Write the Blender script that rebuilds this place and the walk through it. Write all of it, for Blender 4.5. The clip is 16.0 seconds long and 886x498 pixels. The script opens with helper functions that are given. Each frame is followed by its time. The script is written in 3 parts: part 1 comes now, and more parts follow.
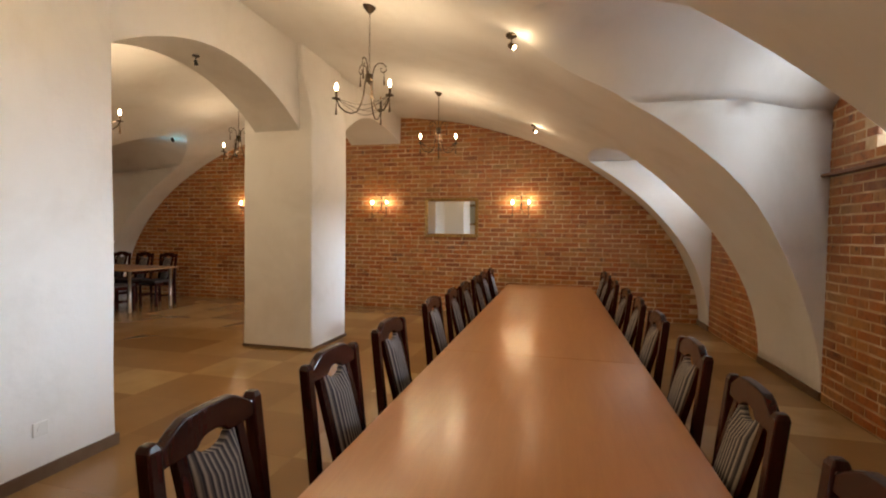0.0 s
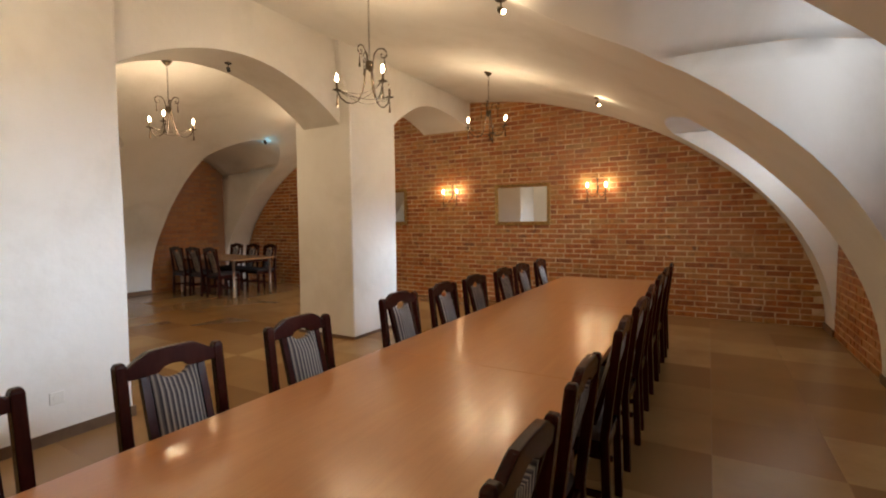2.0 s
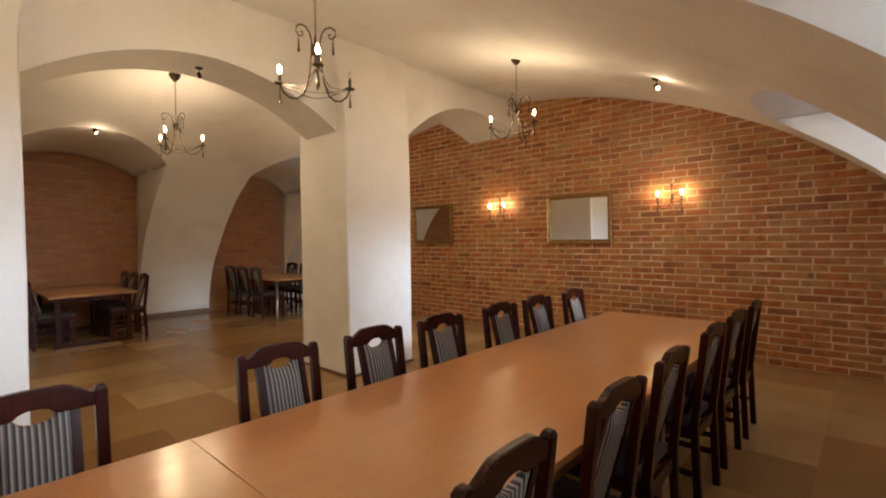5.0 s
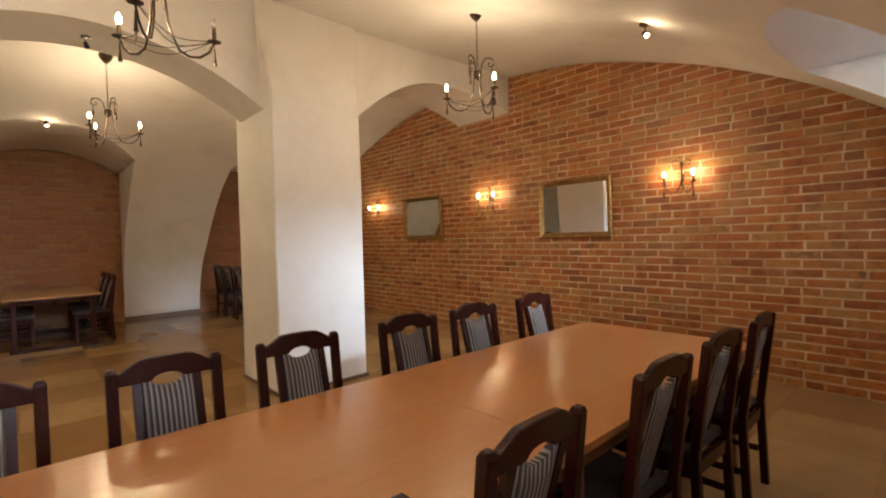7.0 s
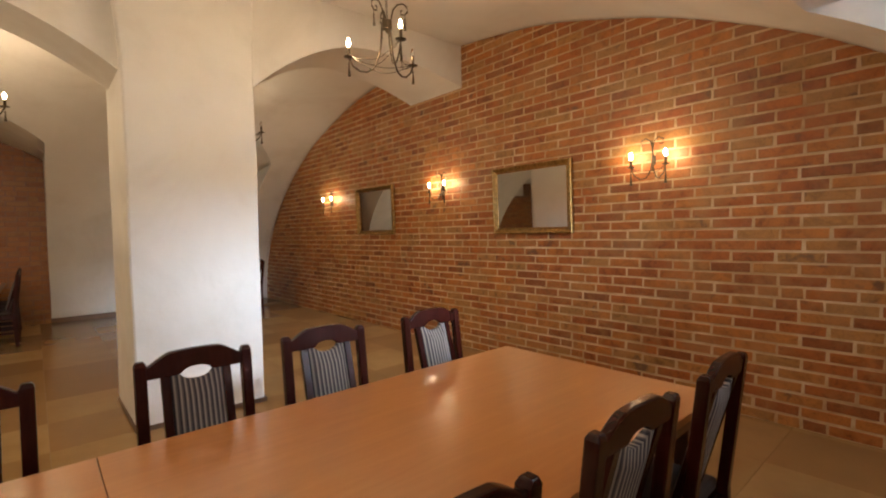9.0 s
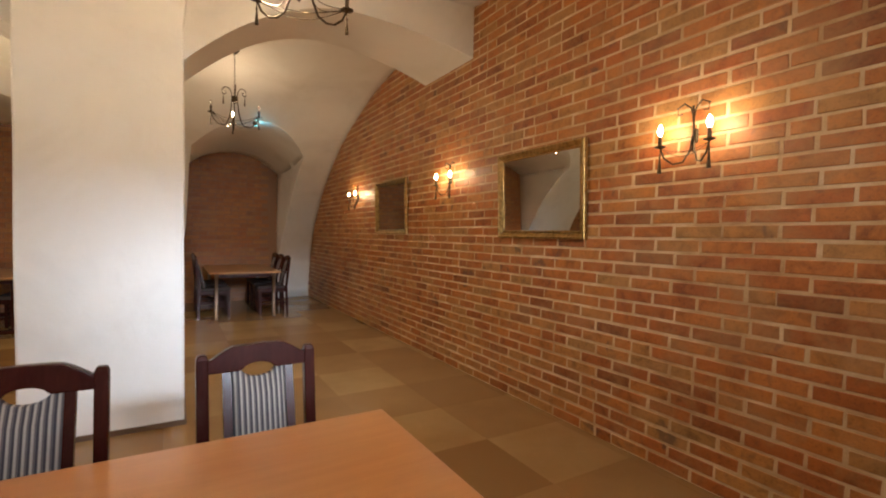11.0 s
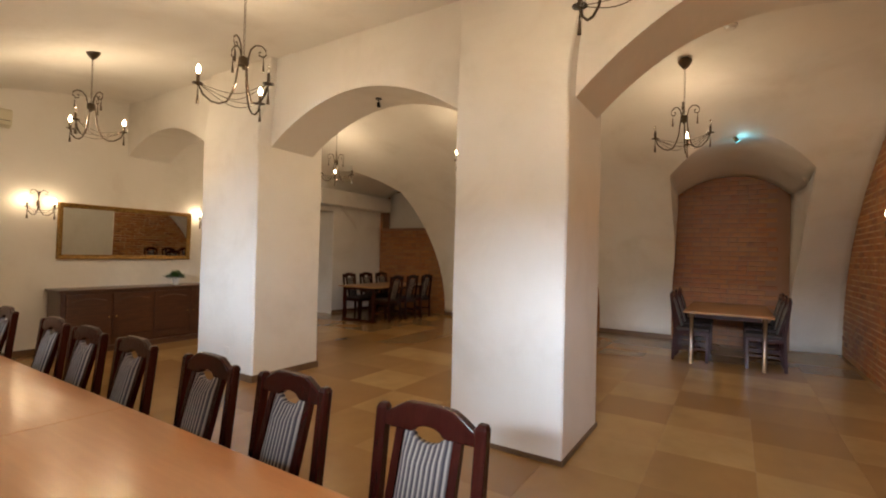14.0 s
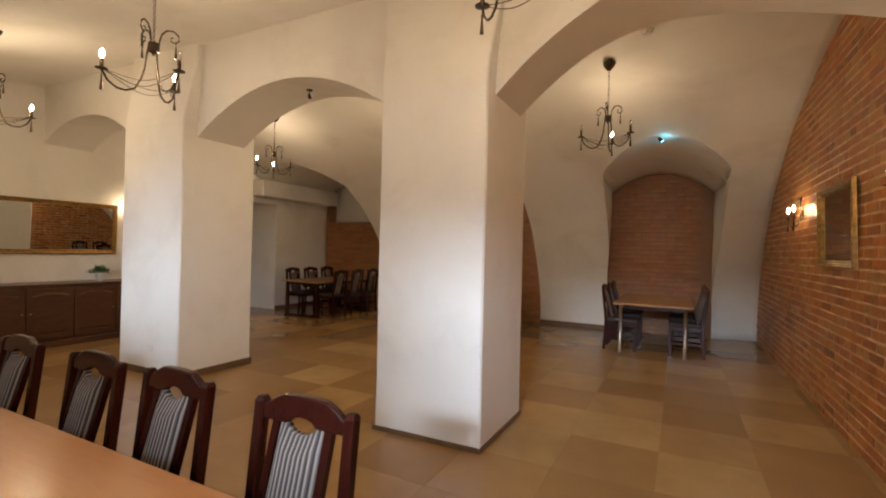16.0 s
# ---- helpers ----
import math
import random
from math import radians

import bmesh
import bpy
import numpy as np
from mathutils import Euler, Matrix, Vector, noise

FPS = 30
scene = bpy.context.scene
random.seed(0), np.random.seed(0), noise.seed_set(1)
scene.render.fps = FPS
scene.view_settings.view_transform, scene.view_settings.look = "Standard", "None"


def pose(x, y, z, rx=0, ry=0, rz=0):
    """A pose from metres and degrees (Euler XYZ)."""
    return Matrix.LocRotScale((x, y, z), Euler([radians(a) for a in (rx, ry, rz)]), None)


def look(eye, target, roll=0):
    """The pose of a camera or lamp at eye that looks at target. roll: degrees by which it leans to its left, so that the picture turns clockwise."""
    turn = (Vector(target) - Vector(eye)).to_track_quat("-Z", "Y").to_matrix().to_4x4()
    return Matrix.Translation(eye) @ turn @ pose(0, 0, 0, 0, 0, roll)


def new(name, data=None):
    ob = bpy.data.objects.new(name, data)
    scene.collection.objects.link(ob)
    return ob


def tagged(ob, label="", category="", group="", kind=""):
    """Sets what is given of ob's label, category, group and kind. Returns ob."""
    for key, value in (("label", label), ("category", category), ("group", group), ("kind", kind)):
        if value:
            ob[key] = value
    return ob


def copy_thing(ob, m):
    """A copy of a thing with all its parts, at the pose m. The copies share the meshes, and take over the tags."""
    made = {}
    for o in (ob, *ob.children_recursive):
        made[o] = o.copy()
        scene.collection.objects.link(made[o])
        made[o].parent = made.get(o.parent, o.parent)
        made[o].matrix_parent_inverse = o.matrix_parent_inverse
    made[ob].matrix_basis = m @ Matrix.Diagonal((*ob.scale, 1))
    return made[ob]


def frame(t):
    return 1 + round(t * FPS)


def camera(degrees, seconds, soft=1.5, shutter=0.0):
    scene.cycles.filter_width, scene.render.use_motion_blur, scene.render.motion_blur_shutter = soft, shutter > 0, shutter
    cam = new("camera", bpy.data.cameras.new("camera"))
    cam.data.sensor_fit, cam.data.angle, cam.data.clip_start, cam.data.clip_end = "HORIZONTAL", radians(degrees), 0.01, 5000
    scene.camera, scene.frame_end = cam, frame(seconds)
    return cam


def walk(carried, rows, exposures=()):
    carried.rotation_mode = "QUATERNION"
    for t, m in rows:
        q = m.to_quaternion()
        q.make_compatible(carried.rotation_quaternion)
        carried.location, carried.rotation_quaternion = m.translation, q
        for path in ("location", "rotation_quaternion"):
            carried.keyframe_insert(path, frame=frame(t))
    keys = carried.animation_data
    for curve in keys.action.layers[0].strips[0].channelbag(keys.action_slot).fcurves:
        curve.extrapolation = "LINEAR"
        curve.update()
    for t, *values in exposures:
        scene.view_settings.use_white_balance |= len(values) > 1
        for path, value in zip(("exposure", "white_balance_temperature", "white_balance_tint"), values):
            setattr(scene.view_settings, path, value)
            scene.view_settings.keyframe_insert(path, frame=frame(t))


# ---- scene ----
cam = camera(87.5, 16.0, soft=2.0)
EXPOSURES = ((0.0, 0.4), (4.0, 0.42), (7.0, 0.5), (12.0, 0.6), (14.0, 0.5), (16.0, 0.45))
PATH = [
    (0, (0.277, 0.253, 1.403), (-0.197, 2.195, 1.337), 0.8),
    (0.5, (0.506, 0.399, 1.429), (-0.125, 2.296, 1.353), 0.3),
    (1, (0.781, 0.53, 1.451), (0.009, 2.372, 1.362), -0.1),
    (1.5, (0.995, 0.668, 1.435), (0.102, 2.455, 1.333), -0.4),
    (2, (1.194, 0.876, 1.423), (0.201, 2.609, 1.303), -0.5),
    (2.5, (1.324, 1.094, 1.429), (0.251, 2.777, 1.297), -0.5),
    (3, (1.413, 1.271, 1.437), (0.265, 2.904, 1.311), -0.5),
    (3.5, (1.446, 1.422, 1.422), (0.239, 3.013, 1.316), -0.5),
    (4, (1.452, 1.671, 1.436), (0.194, 3.224, 1.358), -0.6),
    (4.2, (1.447, 1.767, 1.444), (0.176, 3.311, 1.381), -0.4),
    (6.3, (1.501, 3.094, 1.397), (0.038, 4.456, 1.356), -1.7),
    (6.5, (1.496, 3.175, 1.382), (0.029, 4.534, 1.342), -1.5),
    (7, (1.52, 3.486, 1.397), (0.038, 4.827, 1.343), -1.5),
    (7.5, (1.524, 3.775, 1.396), (0.034, 5.106, 1.325), -1.3),
    (8, (1.465, 4.062, 1.373), (-0.027, 5.392, 1.304), -1.2),
    (8.5, (1.421, 4.35, 1.386), (-0.073, 5.677, 1.307), -0.9),
    (8.7, (1.403, 4.458, 1.384), (-0.09, 5.787, 1.307), -1.1),
    (10.8, (1.215, 5.849, 1.374), (-0.471, 6.924, 1.311), 0.6),
    (11, (1.201, 5.974, 1.364), (-0.529, 6.976, 1.301), 0.9),
    (11.5, (1.069, 6.279, 1.363), (-0.783, 7.032, 1.308), 1.3),
    (12, (0.929, 6.546, 1.376), (-1.03, 6.948, 1.33), 1.6),
    (12.5, (0.814, 6.793, 1.387), (-1.186, 6.774, 1.359), 1.7),
    (13, (0.693, 6.948, 1.407), (-1.248, 6.464, 1.399), 1.7),
    (13.5, (0.635, 7.003, 1.428), (-1.18, 6.164, 1.437), 1.6),
    (14, (0.649, 7.01, 1.431), (-1.043, 5.944, 1.453), 1.4),
    (14.5, (0.68, 7.009, 1.441), (-0.956, 5.86, 1.467), 1.3),
    (15, (0.658, 7.047, 1.438), (-0.998, 5.926, 1.47), 1.3),
    (15.5, (0.631, 7.114, 1.44), (-1.091, 6.097, 1.464), 1.4),
    (16, (0.551, 7.251, 1.434), (-1.232, 6.344, 1.436), 1.4),
]
walk(cam, [(t, look(eye, target, roll)) for t, eye, target, roll in PATH], EXPOSURES)

# ---- world and window light ----
world = bpy.data.worlds.new("world")
scene.world = world
world.use_nodes = True
sky = world.node_tree.nodes.new("ShaderNodeTexSky")
sky.sky_type = "NISHITA"
sky.sun_disc = False
sky.sun_elevation = radians(35)
sky.sun_rotation = radians(60)
world.node_tree.links.new(sky.outputs[0], world.node_tree.nodes["Background"].inputs[0])
world.node_tree.nodes["Background"].inputs[1].default_value = 0.1

NORTH, SOUTH = 8.46, -0.65          # faces of the end walls
VX, VA, VH = -3.28, 5.81, 3.57      # vault: centre line, half width, height
EAST, WEST = VX + VA, -8.66
SPW, SPE = -3.40, -2.49             # faces of the arcade
BULB_WATTS = 11.0
SCONCE_WATTS = 2.3
WINDOW_WATTS = 270.0
WARM = (1.0, 0.74, 0.46)


def window_lamp(name, y, watts, wide, y_from):
    """Overcast daylight outside a high cellar window."""
    data = bpy.data.lights.new(name, "AREA")
    data.shape, data.size, data.size_y = "RECTANGLE", wide, 1.3
    data.energy, data.color = watts, (0.72, 0.84, 1.0)
    data.spread = radians(90)
    ob = new(name, data)
    ob.matrix_world = look((7.2, y_from, 3.65), (2.6, y, 2.3))
    return ob


window_lamp("window_daylight_a", 7.05, WINDOW_WATTS * 2.6, 2.4, 7.3)
window_lamp("window_daylight_b", 3.66, WINDOW_WATTS * 0.72, 1.4, 4.75)


def opening_light(name, y, z, wide, high, watts):
    """Sky light that comes in through a window's opening on all sides."""
    data = bpy.data.lights.new(name, "AREA")
    data.shape, data.size, data.size_y = "RECTANGLE", wide, high
    data.energy, data.color = watts, (0.80, 0.88, 1.0)
    ob = new(name, data)
    ob.matrix_world = look((EAST + 0.12, y, z), (EAST - 1.0, y, z - 0.35))


opening_light("window_sky_a", 7.05, 2.3, 1.0, 0.5, 8)
opening_light("window_sky_b", 3.65, 2.46, 1.2, 0.7, 5)


# ---- materials ----
def make(name, base, rough=0.6, metal=0.0):
    m = bpy.data.materials.new(name)
    m.use_nodes = True
    b = m.node_tree.nodes["Principled BSDF"]
    b.inputs["Base Color"].default_value = (*base, 1)
    b.inputs["Roughness"].default_value = rough
    b.inputs["Metallic"].default_value = metal
    return m, m.node_tree.nodes, m.node_tree.links, b


def coords(nodes, links, scale=(1, 1, 1), world_space=True):
    mp = nodes.new("ShaderNodeMapping")
    mp.inputs["Scale"].default_value = scale
    if world_space:
        g = nodes.new("ShaderNodeNewGeometry")
        links.new(g.outputs["Position"], mp.inputs[0])
    else:
        g = nodes.new("ShaderNodeTexCoord")
        links.new(g.outputs["Object"], mp.inputs[0])
    return mp.outputs[0]


def tex(nodes, links, vec, scale, detail=4.0, rough=0.55, dist=0.0):
    n = nodes.new("ShaderNodeTexNoise")
    n.inputs["Scale"].default_value = scale
    n.inputs["Detail"].default_value = detail
    n.inputs["Roughness"].default_value = rough
    n.inputs["Distortion"].default_value = dist
    links.new(vec, n.inputs["Vector"])
    return n.outputs[0]


def ramp(nodes, links, value, stops):
    r = nodes.new("ShaderNodeValToRGB")
    e = r.color_ramp.elements
    e.remove(e[1])
    e[0].position, e[0].color = stops[0][0], (*stops[0][1], 1)
    for p, c in stops[1:]:
        e.new(p).color = (*c, 1)
    links.new(value, r.inputs[0])
    return r.outputs[0]


def mix(nodes, links, a, b, fac, mode="MIX"):
    n = nodes.new("ShaderNodeMix")
    n.data_type, n.blend_type = "RGBA", mode
    for sock, v in ((n.inputs[0], fac), (n.inputs[6], a), (n.inputs[7], b)):
        if isinstance(v, (int, float)):
            sock.default_value = v
        elif isinstance(v, tuple):
            sock.default_value = (*v, 1)
        else:
            links.new(v, sock)
    return n.outputs[2]


def bump(nodes, links, b, height, strength, distance, first=None):
    n = nodes.new("ShaderNodeBump")
    n.inputs["Strength"].default_value = strength
    n.inputs["Distance"].default_value = distance
    links.new(height, n.inputs["Height"])
    if first is not None:
        links.new(first, n.inputs["Normal"])
    links.new(n.outputs[0], b.inputs["Normal"])
    return n.outputs[0]


def plaster():
    m, n, l, b = make("white_plaster", (0.8, 0.78, 0.74), 0.75)
    v = coords(n, l)
    big = tex(n, l, v, 1.1, 5, 0.6, 0.4)
    small = tex(n, l, v, 60, 4, 0.6)
    c = ramp(n, l, big, [(0.28, (0.71, 0.68, 0.63)), (0.48, (0.8, 0.78, 0.74)), (0.75, (0.84, 0.825, 0.795))])
    l.new(c, b.inputs["Base Color"])
    one = bump(n, l, b, tex(n, l, v, 5.0, 3, 0.5), 0.35, 0.02)
    bump(n, l, b, small, 0.25, 0.003, one)
    return m


def brick_mat(name, dull=0.0, per_object=True):
    m, n, l, b = make(name, (0.4, 0.15, 0.07), 0.55)
    if per_object:
        g = n.new("ShaderNodeObjectInfo")
        r = g.outputs["Random"]
    else:
        g = n.new("ShaderNodeNewGeometry")
        r = g.outputs["Random Per Island"]
    v = coords(n, l)
    tone = ramp(n, l, r, [(0.0, (0.23, 0.072, 0.019)), (0.14, (0.33, 0.095, 0.021)), (0.45, (0.40, 0.123, 0.025)),
                          (0.72, (0.45, 0.165, 0.034)), (0.9, (0.43, 0.20, 0.055)), (1.0, (0.36, 0.18, 0.055))])
    blot = ramp(n, l, tex(n, l, v, 9, 6, 0.7, 0.6), [(0.3, (0.45, 0.4, 0.38)), (0.5, (1, 1, 1)), (0.72, (1.3, 1.25, 1.15))])
    speck = ramp(n, l, tex(n, l, v, 70, 3, 0.6), [(0.32, (0.55, 0.5, 0.5)), (0.45, (1, 1, 1))])
    c = mix(n, l, tone, blot, 0.9, "MULTIPLY")
    c = mix(n, l, c, speck, 0.6, "MULTIPLY")
    # patches where old mortar is smeared thinly over the bricks
    smear = ramp(n, l, tex(n, l, v, 2.6, 7, 0.7, 0.5), [(0.47, (0, 0, 0)), (0.6, (0.42, 0.42, 0.42)), (0.76, (0.8, 0.8, 0.8))])
    c = mix(n, l, c, (0.38, 0.205, 0.082), smear)
    burnt = ramp(n, l, tex(n, l, v, 5.5, 3, 0.5, 0.3), [(0.66, (0, 0, 0)), (0.74, (0.75, 0.75, 0.75))])
    c = mix(n, l, c, (0.10, 0.055, 0.035), burnt)
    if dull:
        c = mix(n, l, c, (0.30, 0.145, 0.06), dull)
    l.new(c, b.inputs["Base Color"])
    one = bump(n, l, b, tex(n, l, v, 14, 4, 0.6), 0.6, 0.008)
    bump(n, l, b, tex(n, l, v, 120, 3, 0.6), 0.4, 0.0015, one)
    rr = n.new("ShaderNodeMapRange")
    rr.inputs["To Min"].default_value, rr.inputs["To Max"].default_value = 0.3, 0.6
    l.new(tex(n, l, v, 9, 3), rr.inputs[0])
    l.new(rr.outputs[0], b.inputs["Roughness"])
    return m


def mortar():
    m, n, l, b = make("pale_mortar", (0.5, 0.4, 0.29), 0.9)
    v = coords(n, l)
    l.new(ramp(n, l, tex(n, l, v, 3.5, 6, 0.65), [(0.3, (0.38, 0.22, 0.105)), (0.48, (0.56, 0.385, 0.215)), (0.7, (0.76, 0.59, 0.39))]), b.inputs["Base Color"])
    bump(n, l, b, tex(n, l, v, 90, 4, 0.7), 0.7, 0.004)
    return m


def wood(name, dark, light, rough, grain=(3, 40, 40), coat=0.0, amount=1.0, object_space=True):
    m, n, l, b = make(name, dark, rough)
    v = coords(n, l, grain, not object_space)
    g = tex(n, l, v, 1.0, 6, 0.62, 1.0)
    l.new(ramp(n, l, g, [(0.3, dark), (0.55, tuple((p + q) / 2 for p, q in zip(dark, light))), (0.75, light)]), b.inputs["Base Color"])
    b.inputs["Coat Weight"].default_value = coat
    b.inputs["Coat Roughness"].default_value = 0.18
    bump(n, l, b, g, 0.08 * amount, 0.001)
    return m


def tile_mat():
    m, n, l, b = make("brown_stone_tile", (0.2, 0.13, 0.07), 0.22)
    g = n.new("ShaderNodeObjectInfo")
    v = coords(n, l)
    tone = ramp(n, l, g.outputs["Random"], [(0.0, (0.23, 0.122, 0.043)), (0.25, (0.31, 0.178, 0.068)), (0.7, (0.38, 0.23, 0.092)), (0.88, (0.45, 0.29, 0.12)), (1.0, (0.55, 0.375, 0.165))])
    c = mix(n, l, tone, (0.25, 0.142, 0.055), tex(n, l, v, 2.2, 6, 0.6))
    l.new(c, b.inputs["Base Color"])
    return m


def stripes():
    m, n, l, b = make("striped_fabric", (0.3, 0.3, 0.3), 0.85)
    t = n.new("ShaderNodeTexCoord")
    sep = n.new("ShaderNodeSeparateXYZ")
    l.new(t.outputs["Object"], sep.inputs[0])
    mul = n.new("ShaderNodeMath")
    mul.operation = "MULTIPLY"
    mul.inputs[1].default_value = 57.0
    l.new(sep.outputs["Y"], mul.inputs[0])
    fr = n.new("ShaderNodeMath")
    fr.operation = "FRACT"
    l.new(mul.outputs[0], fr.inputs[0])
    c = ramp(n, l, fr.outputs[0], [(0.0, (0.035, 0.03, 0.04)), (0.26, (0.035, 0.03, 0.04)), (0.34, (0.28, 0.24, 0.2)),
                                   (0.52, (0.4, 0.35, 0.3)), (0.7, (0.26, 0.22, 0.185)), (0.78, (0.1, 0.085, 0.085))])
    v = coords(n, l, (1, 1, 1), False)
    weave = tex(n, l, v, 400, 2)
    c = mix(n, l, c, ramp(n, l, weave, [(0.3, (0.6, 0.6, 0.6)), (0.6, (1, 1, 1))]), 0.6, "MULTIPLY")
    l.new(c, b.inputs["Base Color"])
    bump(n, l, b, weave, 0.4, 0.001)
    return m


def metal(name, base, rough, mixed=0.25):
    m, n, l, b = make(name, base, rough, 1.0)
    v = coords(n, l, (1, 1, 1), False)
    t = tex(n, l, v, 30, 4)
    l.new(ramp(n, l, t, [(0.3, tuple(k * (1 - mixed) for k in base)), (0.65, base)]), b.inputs["Base Color"])
    return m


def glow(name, colour, strength):
    m, n, l, b = make(name, colour, 0.3)
    b.inputs["Emission Color"].default_value = (*colour, 1)
    b.inputs["Emission Strength"].default_value = strength
    return m


def clear(name, colour=(0.9, 0.9, 0.88), rough=0.05):
    m, n, l, b = make(name, colour, rough)
    b.inputs["Transmission Weight"].default_value = 1.0
    b.inputs["IOR"].default_value = 1.45
    return m


PLASTER = plaster()
BRICK = brick_mat("red_brick")
BRICK_ISLAND = brick_mat("red_brick_island", per_object=False)
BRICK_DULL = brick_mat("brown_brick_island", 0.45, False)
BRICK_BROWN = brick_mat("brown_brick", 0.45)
MORTAR = mortar()
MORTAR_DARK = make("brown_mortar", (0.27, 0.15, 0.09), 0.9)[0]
TILE = tile_mat()
GROUT = make("dark_grout", (0.24, 0.165, 0.09), 0.85)[0]
SKIRT = wood("brown_skirting_tile", (0.11, 0.062, 0.032), (0.17, 0.10, 0.055), 0.45, (6, 6, 6), object_space=False)
BEECH = wood("orange_beech_laminate", (0.47, 0.19, 0.055), (0.54, 0.235, 0.075), 0.3, (25, 2.2, 8), 0.7, 0.3, False)
BEECH_EDGE = wood("table_edge_brown", (0.16, 0.06, 0.022), (0.24, 0.1, 0.04), 0.4, (30, 3, 30), object_space=False)
PALE_TOP = wood("honey_laminate", (0.36, 0.2, 0.09), (0.44, 0.26, 0.12), 0.35, (3, 30, 8), 0.2, 0.3, False)
MAHOGANY = wood("dark_mahogany", (0.024, 0.0035, 0.0025), (0.042, 0.008, 0.005), 0.26, (30, 30, 3), 0.12)
OAK = wood("brown_stained_oak", (0.05, 0.018, 0.008), (0.11, 0.04, 0.016), 0.38, (4, 30, 40), 0.3)
MAHOGANY.node_tree.nodes["Principled BSDF"].inputs["Specular IOR Level"].default_value = 0.27
STRIPES = stripes()
SEATCLOTH = wood("dark_seat_fabric", (0.03, 0.022, 0.022), (0.07, 0.05, 0.045), 0.8, (200, 200, 200))
BRONZE = metal("dark_bronze", (0.10, 0.075, 0.05), 0.38)
STEEL = metal("brushed_steel", (0.55, 0.53, 0.5), 0.3)
GOLD = metal("worn_gold_leaf", (0.52, 0.33, 0.12), 0.42, 0.55)
MIRROR = make("mirror_glass", (0.82, 0.84, 0.83), 0.02, 1.0)[0]
GLASS = clear("clear_glass")
BULB = glow("lit_bulb", (1.0, 0.74, 0.42), 60.0)
WHITE_PLASTIC = make("white_plastic", (0.75, 0.73, 0.68), 0.4)[0]
CREAM_PLASTIC = make("cream_plastic", (0.62, 0.58, 0.44), 0.4)[0]
BLACK = make("black_plastic", (0.015, 0.015, 0.015), 0.4)[0]
LEAF = wood("green_leaf", (0.03, 0.09, 0.02), (0.08, 0.17, 0.04), 0.5, (60, 60, 60))
POT = make("white_ceramic", (0.7, 0.7, 0.68), 0.25)[0]
WOOD_LEDGE = wood("brown_ledge_board", (0.14, 0.06, 0.025), (0.26, 0.12, 0.055), 0.4, (30, 3, 30), object_space=False)
FRAME_WHITE = make("white_window_frame", (0.75, 0.76, 0.77), 0.35)[0]
CYAN = glow("emergency_lens", (0.25, 0.85, 1.0), 3.0)


# ---- mesh helpers ----
def part(name, bm, material, parent=None, label="", smooth=False):
    me = bpy.data.meshes.new(name)
    if smooth:
        for f in bm.faces:
            f.smooth = True
    bm.to_mesh(me)
    bm.free()
    me.materials.append(material)
    ob = new(name, me)
    if parent is not None:
        ob.parent = parent
    return tagged(ob, label)


def box(bm, lo, hi, bevel=0.0):
    res = bmesh.ops.create_cube(bm, size=1.0)
    vs = res["verts"]
    for v in vs:
        v.co = Vector([lo[k] + (v.co[k] + 0.5) * (hi[k] - lo[k]) for k in range(3)])
    if bevel:
        es = list({e for v in vs for e in v.link_edges})
        bmesh.ops.bevel(bm, geom=es, offset=bevel, segments=2, affect="EDGES", profile=0.5)
    return vs


def boxed(lo, hi, bevel=0.0):
    bm = bmesh.new()
    box(bm, lo, hi, bevel)
    return bm


def soften(bm, width):
    """Rounds the sharp edges of a carved wooden piece."""
    bmesh.ops.recalc_face_normals(bm, faces=bm.faces)
    sharp = [e for e in bm.edges if len(e.link_faces) == 2 and e.calc_face_angle() > 0.9]
    bmesh.ops.bevel(bm, geom=sharp, offset=width, segments=2, affect="EDGES", profile=0.5)


def tube(bm, pts, r, n=8, closed_ends=True):
    pts = [Vector(p) for p in pts]
    rs = r if isinstance(r, (list, tuple)) else [r] * len(pts)
    rings, up = [], Vector((0, 0, 1))
    for i, p in enumerate(pts):
        d = (pts[min(i + 1, len(pts) - 1)] - pts[max(i - 1, 0)]).normalized()
        a = d.cross(up)
        if a.length < 0.1:
            a = d.cross(Vector((1, 0, 0)))
        a.normalize()
        b = d.cross(a)
        rings.append([bm.verts.new(p + rs[i] * (math.cos(k * math.tau / n) * a + math.sin(k * math.tau / n) * b)) for k in range(n)])
    for q, w in zip(rings, rings[1:]):
        for k in range(n):
            bm.faces.new((q[k], q[(k + 1) % n], w[(k + 1) % n], w[k]))
    if closed_ends:
        bm.faces.new(rings[0])
        bm.faces.new(rings[-1][::-1])


def lathe(bm, prof, at=(0, 0, 0), n=20):
    rings = []
    for r, z in prof:
        rings.append([bm.verts.new((at[0] + r * math.cos(k * math.tau / n), at[1] + r * math.sin(k * math.tau / n), at[2] + z)) for k in range(n)])
    for q, w in zip(rings, rings[1:]):
        for k in range(n):
            bm.faces.new((q[k], q[(k + 1) % n], w[(k + 1) % n], w[k]))
    bm.faces.new(rings[0][::-1])
    bm.faces.new(rings[-1])


